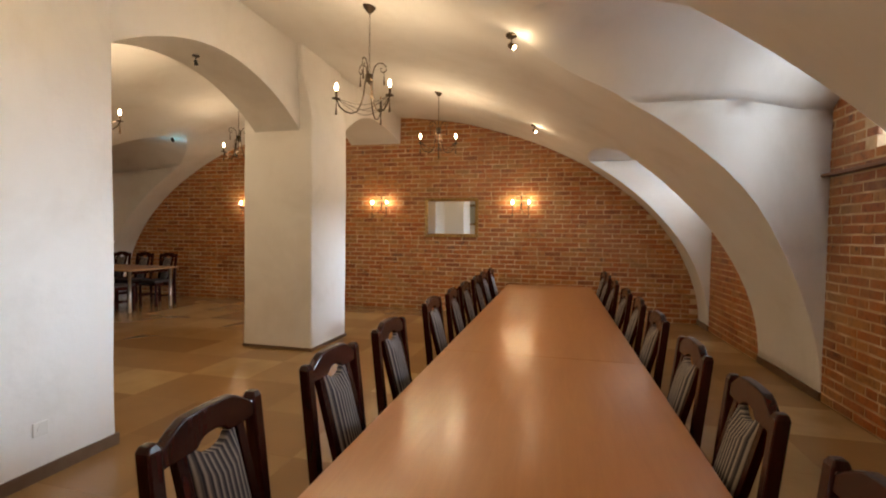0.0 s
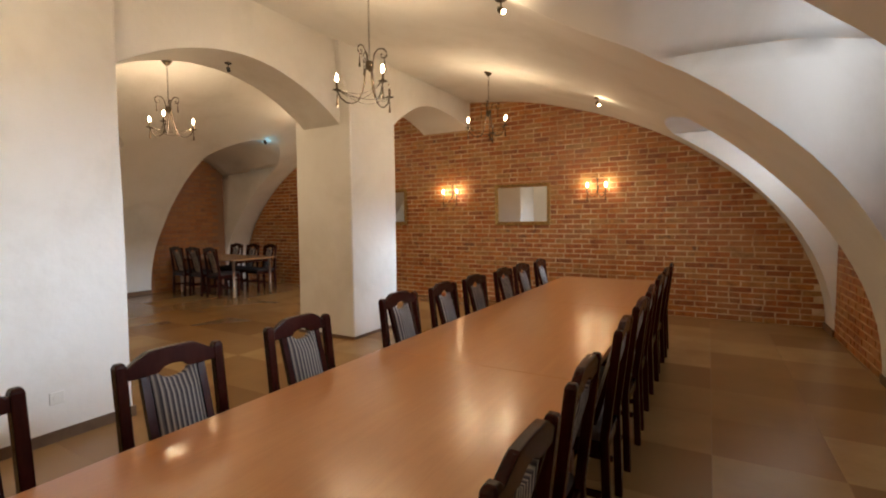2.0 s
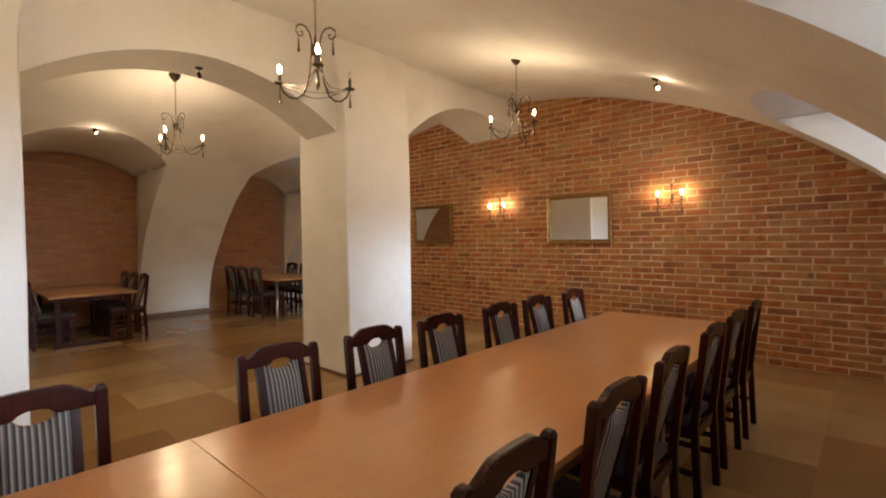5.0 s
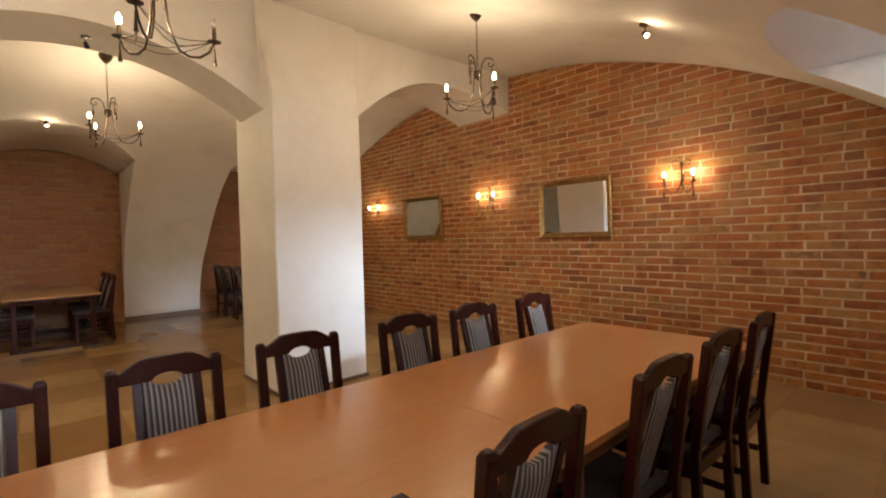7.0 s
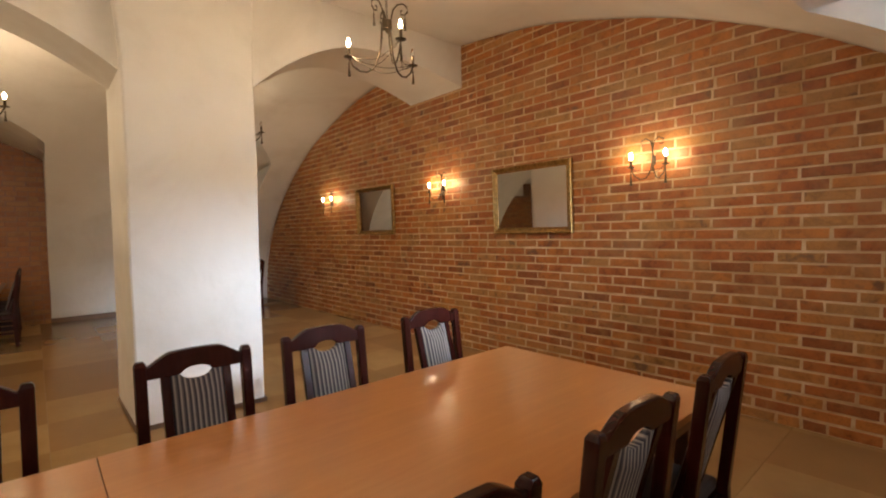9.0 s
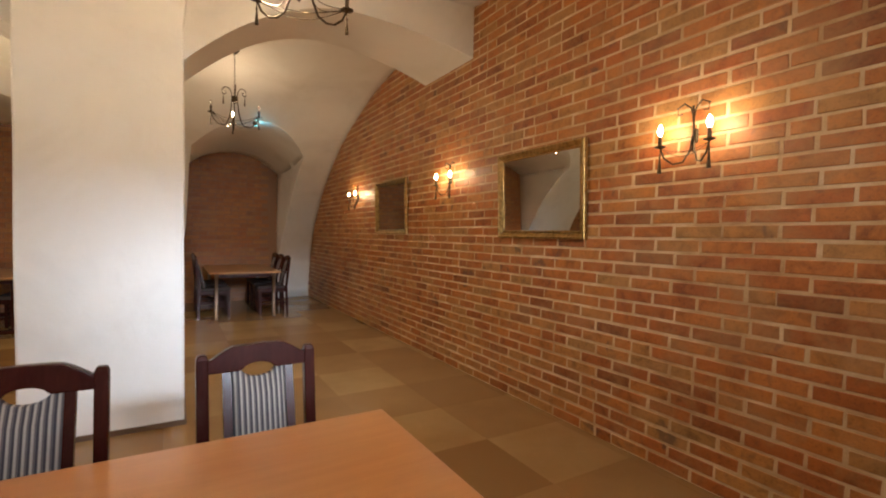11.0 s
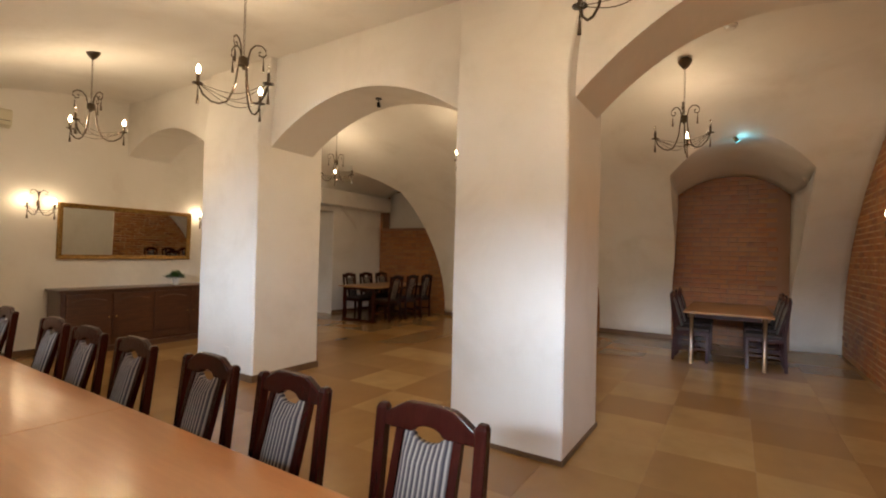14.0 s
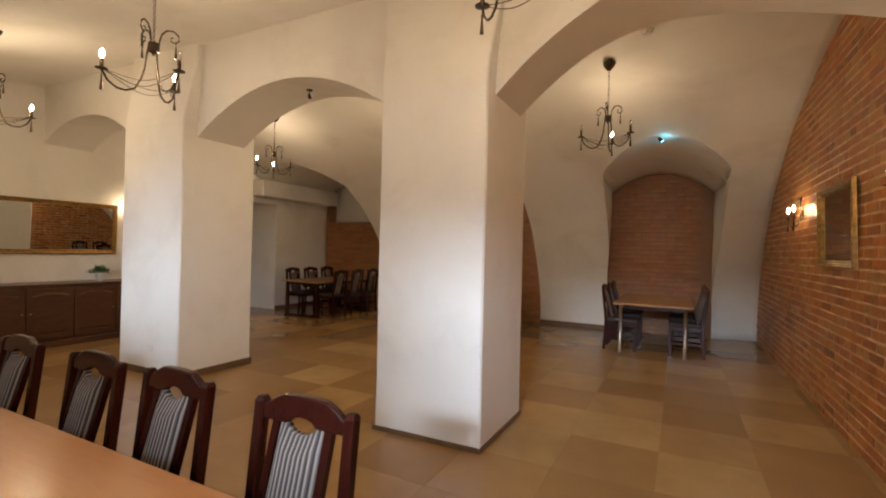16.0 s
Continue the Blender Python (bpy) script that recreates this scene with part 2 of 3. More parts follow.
def slab_profile(bm, us, top, bottom, d0, d1):
    """A board in the y-z plane between two curves, from x = d0 to d1 (numbers or functions of z)."""
    f0 = d0 if callable(d0) else (lambda z: d0)
    f1 = d1 if callable(d1) else (lambda z: d1)
    cols = []
    for u in us:
        t, b = top(u), bottom(u)
        cols.append([bm.verts.new((f(z), u, z)) for f, z in ((f0, b), (f0, t), (f1, t), (f1, b))])
    for p, q in zip(cols, cols[1:]):
        for k in range(4):
            bm.faces.new((p[k], p[(k + 1) % 4], q[(k + 1) % 4], q[k]))
    bm.faces.new(cols[0][::-1])
    bm.faces.new(cols[-1])


def holder(name, at, label, category, group=""):
    e = new(name)
    e.location = at
    e.empty_display_size = 0.1
    return tagged(e, label, category, group)


def structure(name, bm, material, label, smooth=False):
    bmesh.ops.recalc_face_normals(bm, faces=bm.faces)
    return tagged(part(name, bm, material, None, label, smooth), kind="structure")


# ---- large structure ----
def wob(p, a=0.011):
    """Uneven hand-laid plaster: a small shift that depends on the place alone."""
    v = Vector(p)
    return v + a * Vector((noise.noise(v * 1.3), noise.noise(v * 1.3 + Vector((7, 1, 3))), noise.noise(v * 1.3 + Vector((2, 9, 5)))))


def half(y, side):
    """Half width of the vault: the west foot comes in towards the south."""
    if side > 0:
        return VA
    if y > 7.7:
        return 5.44 + 0.17 * min(1.0, (y - 7.7) / 0.76)
    return 5.38 + 0.08 * max(0.0, (y - 6.1) / 1.6)


def vault_x(z, side, y):
    return VX + side * half(y, side) * math.sqrt(max(0.0, 1 - (z / VH) ** 2))


def vault_z(x):
    return VH * math.sqrt(max(0.0, 1 - ((x - VX) / VA) ** 2))


def lunette(spring, apex, y0, y1):
    c, w = (y0 + y1) / 2, (y1 - y0) / 2
    return lambda y: spring + (apex - spring) * (1 - min(1.0, abs((y - c) / w)) ** 2.2)


def lean_west(x, y, z):
    """The arch of the north-west niche widens and leans a little to the north as it rises off its brick back."""
    if x > -6 or not 5.4 < y < 8.4:
        return 0.0
    w = (y - 5.4) / 0.66 if y < 6.06 else 1.0 if y < 7.77 else (8.4 - y) / 0.63
    return w * (0.03 + 0.035 * z) * min(1.0, max(0.0, (x + 8.66) / 0.4))


def splay(x, y):
    """The north jamb of the large east niche opens out towards its back wall."""
    if x < 0 or not 3.8 < y < 6.15:
        return y
    s = min(1.0, max(0.0, (2.5 - x) / 1.0))
    s = s * s * (3 - 2 * s) * min(1.0, x / 0.7)
    tent = (y - 3.8) / 1.08 if y < 4.88 else (6.15 - y) / 1.27
    return y - 0.5 * s * tent


SIDES = {
    1: [(SOUTH - 0.2, 2.69, None), (2.69, 4.88, lunette(2.50, 2.95, 2.69, 4.88)), (4.88, 6.15, None),
        (6.15, 7.92, lunette(2.42, 2.60, 6.15, 8.6)), (7.92, NORTH + 0.02, None)],
    -1: [(-0.80, 1.24, lunette(2.66, 3.06, -0.80, 1.24)), (1.24, 2.75, None), (2.75, 4.80, lunette(2.68, 3.0, 2.75, 4.80)),
         (4.80, 6.06, None), (6.06, 7.77, lunette(2.66, 3.01, 6.06, 7.77)), (7.77, NORTH + 0.02, None)],
}


def vault():
    """One continuous sheet above the niches, ribs down to the floor, and the soffits and cheeks of the niches."""
    bm = bmesh.new()

    def put(x, y, z):
        return bm.verts.new(wob((x, splay(x, y) + lean_west(x, y, z), z)))

    def grid(rows):
        for p, q in zip(rows, rows[1:]):
            for k in range(len(p) - 1):
                bm.faces.new((p[k], p[k + 1], q[k + 1], q[k]))

    for side, spans in SIDES.items():
        back = EAST if side > 0 else WEST
        high = math.asin(3.08 / VH)

        def on(y, a):
            return put(VX + side * half(y, side) * math.cos(a), y, VH * math.sin(a))
        for n_span, (y0, y1, arch) in enumerate(spans):
            n = max(4, int((y1 - y0) / 0.09))
            ys = [y0 + (y1 - y0) * k / n for k in range(n + 1)]
            drop = 0.13 if side < 0 and y0 == 6.06 else 0.0
            before = spans[n_span - 1][2] if n_span else None
            after = spans[n_span + 1][2] if n_span + 1 < len(spans) else None
            a0 = before(y0) if before else (after(y1) if after else 2.5)
            a1 = after(y1) if after else a0
            upper, foot, soffit = [], [], []
            for k, y in enumerate(ys):
                h = arch(y) if arch else a0 + (a1 - a0) * k / n
                e = math.asin(h / VH)
                upper.append([on(y, e + (high - e) * j / 14) for j in range(14)] + [on(y, high + (math.pi / 2 - high) * j / 16) for j in range(17)])
                if arch:
                    x0 = vault_x(h, side, y)
                    soffit.append([put(x0 + (back + side * 0.02 - x0) * j / 10, y, h - drop * j / 10) for j in range(11)])
                else:
                    foot.append([on(y, e * j / 16) for j in range(17)])
            grid(upper)
            if foot:
                grid(foot)
            if soffit:
                grid(soffit)
                for y in (y0, y1):
                    e = math.asin(arch(y) / VH)
                    cheek = []
                    for j in range(17):
                        z = VH * math.sin(e * j / 16)
                        x0 = VX + side * half(y, side) * math.cos(e * j / 16)
                        cheek.append([put(x0 + (back + side * 0.02 - x0) * i / 6, y, z * (1 - drop / arch(y) * i / 6)) for i in range(7)])
                    grid(cheek)
    bmesh.ops.remove_doubles(bm, verts=bm.verts, dist=0.0008)
    ob = structure("ceiling", bm, PLASTER, "white plastered barrel vault with niches cut into both sides", True)
    ob.data.set_sharp_from_angle(angle=radians(24))
    so = ob.modifiers.new("thickness", "SOLIDIFY")
    so.thickness, so.offset = 0.03, 1
    return ob


def arch_height(y):
    """Underside of the arcade's three arches."""
    if y <= 1.60:
        return 2.60 + 0.45 * (1 - abs((y - 0.35) / 1.25) ** 2.1)
    if y <= 5.16:
        return 2.57 + 0.44 * max(0.0, 1 - ((y - 3.90) / 1.25) ** 2)
    return 2.57 + 0.65 * (1 - ((7.3 - y) / 1.28) ** 2) if y < 7.3 else 3.22 - 0.16 * ((y - 7.3) / 1.16) ** 2


PIERS = ((1.60, 2.65), (5.13, 6.03))
WALL_E, WALL_W = -2.65, -3.25       # faces of the wall above the arches


def arcade():
    bm = bmesh.new()

    def put(x, y, z):
        return bm.verts.new(wob((x, y, z), 0.006))

    def grid(rows):
        for p, q in zip(rows, rows[1:]):
            for k in range(len(p) - 1):
                bm.faces.new((p[k], p[k + 1], q[k + 1], q[k]))

    for y0, y1 in ((SOUTH - 0.02, 1.60), (2.65, 5.15), (6.03, NORTH + 0.02)):
        n = int((y1 - y0) / 0.07)
        ys = [y0 + (y1 - y0) * k / n for k in range(n + 1)]

        def west(y):
            return WALL_W - (0.3 * max(0.0, (y - 6.6) / 1.86) if y > 6.03 else 0)

        def east(y):
            return WALL_E + (0.08 * (y - 6.03) / 2.43 if y > 6.03 else 0)
        for face in (west, east):
            grid([[put(face(y), y, arch_height(y) + (3.62 - arch_height(y)) * k / 14) for k in range(15)] for y in ys])
        grid([[put(west(y) + (east(y) - west(y)) * k / 6, y, arch_height(y)) for k in range(7)] for y in ys])
    bmesh.ops.remove_doubles(bm, verts=bm.verts, dist=0.0005)
    return structure("wall_arcade", bm, PLASTER, "white plastered wall above the arcade arches")


def pier(y0, y1):
    """Square pier that goes on above the springing as a flat strip and dies into the vault."""
    bm = bmesh.new()
    rows = []
    for k in range(37):
        z = 3.62 * k / 36
        s = min(1.0, max(0.0, (z - 2.65) / 0.75))
        s = s * s * (3 - 2 * s)
        e, w = SPE - 0.10 * s, SPW + 0.10 * s
        a, b = y0 - 0.05 * s, y1 + 0.05 * s
        pts = []
        c = 0.012
        for (xa, ya), (xb, yb) in (((w + c, a), (e - c, a)), ((e, a + c), (e, b - c)), ((e - c, b), (w + c, b)), ((w, b - c), (w, a + c))):
            pts += [(xa + (xb - xa) * j / 6, ya + (yb - ya) * j / 6) for j in range(7)]
        rows.append([bm.verts.new(wob((x, y, z), 0.007)) for x, y in pts])
    for p, q in zip(rows, rows[1:]):
        n = len(p)
        for k in range(n):
            bm.faces.new((p[k], p[(k + 1) % n], q[(k + 1) % n], q[k]))
    return structure("pier", bm, PLASTER, "square white plastered pier of the arcade")


for ends in PIERS:
    pier(*ends)
vault()
arcade()

wall_north = structure("wall_north", boxed((WEST - 0.3, NORTH + 0.003, -0.1), (EAST + 0.3, NORTH + 0.3, 3.75)), MORTAR, "red brick end wall with pale mortar joints")
bm = bmesh.new()
box(bm, (-4.9, SOUTH - 0.25, 0), (EAST + 0.3, SOUTH, 3.75))
box(bm, (-7.0, -1.9, 0), (-4.9, -1.65, 3.75))
box(bm, (-4.9, -1.65, 0), (-4.65, SOUTH - 0.25, 3.75))
box(bm, (WEST - 0.3, -1.9, 0), (-7.0, -0.80, 3.75))
box(bm, (-7.0, -1.65, 2.35), (-4.9, -0.80, 3.75))
structure("wall_south", bm, PLASTER, "white plastered end wall with a passage opening")
structure("wall_beam", boxed((WEST, -0.80, 2.46), (-6.3, -0.45, 2.8), 0.02), PLASTER, "white plastered beam along the end wall")


def back_wall(name, x, y0, y1, side, hole=None, top=3.2):
    bm = bmesh.new()
    lo, hi = (x + 0.003, x + 0.6) if side > 0 else (x - 0.6, x - 0.006)
    if hole:
        a, b, c, d = hole
        box(bm, (lo, y0, -0.1), (hi, a, top))
        box(bm, (lo, b, -0.1), (hi, y1, top))
        box(bm, (lo, a, -0.1), (hi, b, c))
        box(bm, (lo, a, d), (hi, b, top))
    else:
        box(bm, (lo, y0, -0.1), (hi, y1, top))
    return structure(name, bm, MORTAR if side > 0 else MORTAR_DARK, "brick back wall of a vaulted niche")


HOLE_A, HOLE_B, HOLE_W = (6.5, 7.6, 2.02, 2.58), (3.0, 4.30, 2.07, 2.85), (-0.72, 0.95, 2.06, 3.0)
east_a = back_wall("wall_east_niche_north", EAST, 6.0, 8.1, 1, HOLE_A)
east_b = back_wall("wall_east_niche_middle", EAST, 2.5, 5.1, 1, HOLE_B)
west_1 = back_wall("wall_west_niche_north", WEST, 5.9, 7.78, -1)
west_2 = back_wall("wall_west_niche_middle", WEST, 2.6, 5.0, -1)
west_3 = back_wall("wall_west_niche_south", WEST, -1.0, 1.3, -1, HOLE_W)
floor = structure("floor", boxed((WEST - 0.3, -1.9, -0.1), (EAST + 0.3, NORTH + 0.3, -0.004)), GROUT, "brown stone tile floor with thin joints")
# unseen slab, added over the vault only to stop sky light leaking in
structure("light_block_slab", boxed((WEST - 0.6, -2.0, 3.76), (EAST + 0.9, NORTH + 0.3, 3.9)), PLASTER, "unseen slab above the vault, added to keep sky light out")


def recess(name, x, hole, side):
    """White plastered window recess behind a niche wall."""
    a, b, c, d = hole
    bm = bmesh.new()
    x0, x1 = (x + 0.6, x + 0.75) if side > 0 else (x - 0.40, x - 0.28)
    if side < 0:
        box(bm, (x0, a + 0.002, c + 0.002), (x1, b - 0.002, d - 0.002))
        return structure(name, bm, PLASTER, "white plastered blind window recess")
    box(bm, (x + 0.1, a, c - 0.02), (x + 0.598, b, c + 0.05))
    box(bm, (x + 0.1, a, d), (x + 0.598, b, d + 0.02))
    structure(name + "_lining", bm, PLASTER, "white plastered window reveal")
    win = structure("window_1" if a > 5 else "window_2", boxed((x + 0.62, a + 0.03, c + 0.03), (x + 0.624, b - 0.03, d - 0.03)), GLASS, "small cellar window with a white frame")
    win.visible_shadow = False
    bm = bmesh.new()
    for lo, hi in (((a, c), (b, c + 0.05)), ((a, d - 0.05), (b, d)), ((a, c + 0.05), (a + 0.05, d - 0.05)), ((b - 0.05, c + 0.05), (b, d - 0.05)), (((a + b) / 2 - 0.03, c + 0.05), ((a + b) / 2 + 0.03, d - 0.05))):
        box(bm, (x + 0.6, lo[0], lo[1]), (x + 0.66, hi[0], hi[1]))
    part("window_frame", bm, FRAME_WHITE, win)


recess("window_recess_a", EAST, HOLE_A, 1)
recess("window_recess_b", EAST, HOLE_B, 1)
recess("window_recess_c", WEST, HOLE_W, -1)


def skirting():
    bm = bmesh.new()
    h, t = 0.075, 0.012
    for y0, y1 in ((1.60, 2.65), (5.13, 6.03)):
        h = 0.075 if y0 < 3 else 0.035
        box(bm, (SPE, y0 - t, 0), (SPE + t, y1 + t, h))
        box(bm, (SPW - t, y0 - t, 0), (SPW, y1 + t, h))
        box(bm, (SPW, y0 - t, 0), (SPE, y0, h))
        box(bm, (SPW, y1, 0), (SPE, y1 + t, h))
    h = 0.075
    for y0, y1 in ((SOUTH, 2.69), (4.88, 6.15), (7.92, NORTH)):
        box(bm, (EAST - t - 0.008, y0, 0), (EAST, y1, h))
    for y0, y1 in ((1.24, 2.75), (4.80, 6.06)):
        box(bm, (WEST, y0, 0), (WEST + t + 0.008, y1, h))
    box(bm, (-4.9, SOUTH, 0), (EAST, SOUTH + t, h))
    box(bm, (WEST, -0.80, 0), (-7.0, -0.80 + t, h))
    structure("baseboard", bm, SKIRT, "brown stone skirting along white walls")


skirting()


# ---- chairs ----
def chair(label):
    """Faces +x; its back posts stand at x = 0."""
    c = holder("dining_chair", (0, 0, 0), label, "chair", "dining chairs")
    W = 0.178

    def lean(z):
        return -0.055 * max(0.0, (z - 0.45) / 0.5) if z > 0.45 else -0.02 * (0.45 - z) / 0.45

    for sgn in (-1, 1):
        bm = bmesh.new()
        y0 = sgn * W - 0.018
        zs = [0, 0.2, 0.45, 0.6, 0.78, 0.93, 0.945]
        rings = []
        for z in zs:
            k = 0.019 if z < 0.94 else 0.013
            rings.append([bm.verts.new((lean(z) + dx, sgn * W + dy, z)) for dx, dy in ((-k, -k), (k, -k), (k, k), (-k, k))])
        for p, q in zip(rings, rings[1:]):
            for j in range(4):
                bm.faces.new((p[j], p[(j + 1) % 4], q[(j + 1) % 4], q[j]))
        bm.faces.new(rings[0][::-1])
        bm.faces.new(rings[-1])
        soften(bm, 0.005)
        part("back_post", bm, MAHOGANY, c)
        bm = boxed((0.385, sgn * W - 0.02, 0), (0.425, sgn * W + 0.02, 0.43), 0.004)
        part("front_leg", bm, MAHOGANY, c)
        part("side_rail", boxed((0.02, sgn * W - 0.012, 0.37), (0.385, sgn * W + 0.012, 0.43), 0.003), MAHOGANY, c)
        part("side_stretcher", boxed((0.012, sgn * W - 0.01, 0.17), (0.385, sgn * W + 0.01, 0.2), 0.003), MAHOGANY, c)
        # inclined stile beside the cushion
        bm = bmesh.new()
        slab_profile(bm, [sgn * 0.103 - 0.014, sgn * 0.103 + 0.014], lambda u: 0.879, lambda u: 0.44,
                     lambda z: lean(z) - 0.012 + 0.07 * (0.87 - z) / 0.43, lambda z: lean(z) + 0.012 + 0.07 * (0.87 - z) / 0.43)
        part("stile", bm, MAHOGANY, c)
    us = [W * 0.92 * (k / 16 - 1) for k in range(33)]

    def crest_top(u):
        a = abs(u) / W
        return 0.968 - 0.016 * a * a if a < 0.45 else 0.965 - 0.042 * min(1, (a - 0.45) / 0.42) ** 1.3 + (0.006 if a > 0.88 else 0)

    def crest_low(u):
        a = abs(u)
        return 0.879 + 0.024 * math.sqrt(max(0.0, 1 - (a / 0.052) ** 2)) if a < 0.052 else 0.879

    bm = bmesh.new()
    slab_profile(bm, us, crest_top, crest_low, lambda z: lean(z) - 0.015, lambda z: lean(z) + 0.014)
    soften(bm, 0.005)
    part("crest_rail", bm, MAHOGANY, c)
    us = [0.087 * (k / 12 - 1) for k in range(25)]

    def cushion_top(u):
        a = abs(u)
        return 0.878 - 0.024 * math.sqrt(max(0.0, 1 - (a / 0.052) ** 2)) if a < 0.052 else 0.878
    bm = bmesh.new()
    cols = []
    for u in us:
        t = cushion_top(u)
        puff = 0.026 * (1 - (abs(u) / 0.087) ** 4)
        zs = [t + (0.45 - t) * j / 8 for j in range(9)]
        f = [bm.verts.new((lean(z) + 0.07 * (0.87 - z) / 0.43 + 0.006 + puff * (0.3 if j in (0, 8) else 1), u, z)) for j, z in enumerate(zs)]
        b = [bm.verts.new((lean(z) + 0.07 * (0.87 - z) / 0.43 - 0.006 - puff * 0.6 * (0.3 if j in (0, 8) else 1), u, z)) for j, z in enumerate(zs)]
        cols.append(f + b[::-1])
    for p, q in zip(cols, cols[1:]):
        for j in range(18):
            bm.faces.new((p[j], p[(j + 1) % 18], q[(j + 1) % 18], q[j]))
    bm.faces.new(cols[0][::-1])
    bm.faces.new(cols[-1])
    bmesh.ops.recalc_face_normals(bm, faces=bm.faces)
    part("back_cushion", bm, STRIPES, c, "grey and dark striped upholstered back panel", True)
    part("seat", boxed((0.02, -W - 0.01, 0.43), (0.435, W + 0.01, 0.475), 0.015), SEATCLOTH, c, "dark upholstered seat")
    part("front_rail", boxed((0.39, -W + 0.02, 0.37), (0.415, W - 0.02, 0.43), 0.003), MAHOGANY, c)
    part("back_rail", boxed((-0.01, -W + 0.019, 0.37), (0.012, W - 0.019, 0.43), 0.003), MAHOGANY, c)
    part("cross_stretcher", boxed((0.19, -W + 0.01, 0.175), (0.21, W - 0.01, 0.198), 0.003), MAHOGANY, c)
    return c


first = chair("dark mahogany chair with striped back panel at the long table")
rng = random.Random(4)
WEST_ROW = [1.23, 1.85, 2.47, 3.33, 3.88, 4.42, 5.07, 5.60, 6.23]
EAST_ROW = [1.20, 1.81, 2.40, 3.15, 3.78, 4.37, 5.10, 5.70, 6.27]
first.matrix_basis = pose(-0.51, WEST_ROW[0], 0, 0, 0, 1)
for k, y in enumerate(WEST_ROW[1:]):
    copy_thing(first, pose(-0.485 + rng.uniform(-0.01, 0.01), y, 0, 0, 0, rng.uniform(-2, 2)))
for y in EAST_ROW:
    copy_thing(first, pose(0.805 + rng.uniform(-0.01, 0.01), y, 0, 0, 0, 180 + rng.uniform(-2, 2)))


def small_chair(x, y, turn):
    c = copy_thing(first, pose(x, y, 0, 0, 0, turn))
    tagged(c, "dark mahogany chair with striped back panel at a niche table", group="chairs of the niche tables")


# ---- tables ----
def long_table(y0, y1, gap):
    t = holder("long_table", (0.195, (y0 + y1) / 2, 0), "orange beech laminate dining table in a long row", "table", "tables of the long row")
    L = (y1 - y0) / 2 - gap
    part("tabletop", boxed((-0.545, -L, 0.697), (0.545, L, 0.725), 0.0015), BEECH, t, "smooth orange beech laminate top")
    part("apron", boxed((-0.50, -L + 0.04, 0.62), (-0.48, L - 0.04, 0.696)), BEECH_EDGE, t)
    part("apron", boxed((0.48, -L + 0.04, 0.62), (0.50, L - 0.04, 0.696)), BEECH_EDGE, t)
    part("apron", boxed((-0.479, -L + 0.04, 0.62), (0.479, -L + 0.06, 0.696)), BEECH_EDGE, t)
    part("apron", boxed((-0.479, L - 0.06, 0.62), (0.479, L - 0.04, 0.696)), BEECH_EDGE, t)
    for sx in (-1, 1):
        for sy in (-1, 1):
            x, y = sx * 0.45, sy * (L - 0.1)
            part("leg", boxed((x - 0.028, y - 0.028, 0), (x + 0.028, y + 0.028, 0.696), 0.004), BEECH_EDGE, t)


for y0, y1, gap in ((1.00, 2.875, 0.0005), (2.876, 4.7475, 0.0005), (4.749, 6.625, 0.0005)):
    long_table(y0, y1, gap)


def niche_table(x0, x1, y0, y1, steel=True):
    label = "honey laminate table on round steel legs in a vaulted niche" if steel else "honey laminate table on dark wooden sled legs in a niche"
    t = holder("niche_table", ((x0 + x1) / 2, (y0 + y1) / 2, 0), label, "table", "niche tables")
    a, b = (x1 - x0) / 2, (y1 - y0) / 2
    part("tabletop", boxed((-a, -b, 0.7), (a, b, 0.726), 0.004), PALE_TOP, t)
    for sx in (-1, 1):
        x = sx * (a - 0.1)
        for sy in (-1, 1):
            y = sy * (b - 0.1)
            if steel:
                bm = bmesh.new()
                tube(bm, [(x, y, 0), (x, y, 0.699)], 0.025, 12)
                part("leg", bm, STEEL, t, "round steel leg", True)
            else:
                part("leg", boxed((x - 0.03, y - 0.03, 0.05), (x + 0.03, y + 0.03, 0.699), 0.005), MAHOGANY, t, "dark wooden leg")
        if not steel:
            part("foot_rail", boxed((x - 0.035, -b + 0.05, 0), (x + 0.035, b - 0.05, 0.05), 0.008), MAHOGANY, t)
        part("cross_rail", boxed((x - 0.012, -b + 0.135, 0.64), (x + 0.012, b - 0.135, 0.7)), MAHOGANY, t)
    if not steel:
        part("long_rail", boxed((-a + 0.135, -0.015, 0.6), (a - 0.135, 0.015, 0.7)), MAHOGANY, t)


niche_table(-8.45, -6.55, 6.42, 7.46)
niche_table(-8.45, -6.60, 3.25, 4.28, False)
niche_table(-8.3, -6.45, -0.05, 0.95, False)
for yc, reach in ((6.94, 0.52), (3.765, 0.52), (0.45, 0.5)):
    for k, x in enumerate((-6.95, -7.5, -8.05)):
        small_chair(x, yc - reach - 0.12, 90 + rng.uniform(-3, 3))
        small_chair(x, yc + reach + 0.12, -90 + rng.uniform(-3, 3))


# ---- lights ----
def bulb_at(parent, x, y, z, lit, watts=BULB_WATTS):
    bm = bmesh.new()
    lathe(bm, [(0.004, 0.0), (0.008, 0.004), (0.0145, 0.022), (0.0135, 0.036), (0.007, 0.055), (0.001, 0.066)], (x, y, z), 12)
    part("bulb", bm, BULB if lit else GLASS, parent, "glowing candle bulb" if lit else "unlit clear candle bulb", True)
    if lit:
        data = bpy.data.lights.new("candle_light", "POINT")
        data.energy, data.color, data.shadow_soft_size = watts, WARM, 0.036
        ob = new("candle_light", data)
        ob.parent = parent
        ob.location = (x, y, z + 0.028)


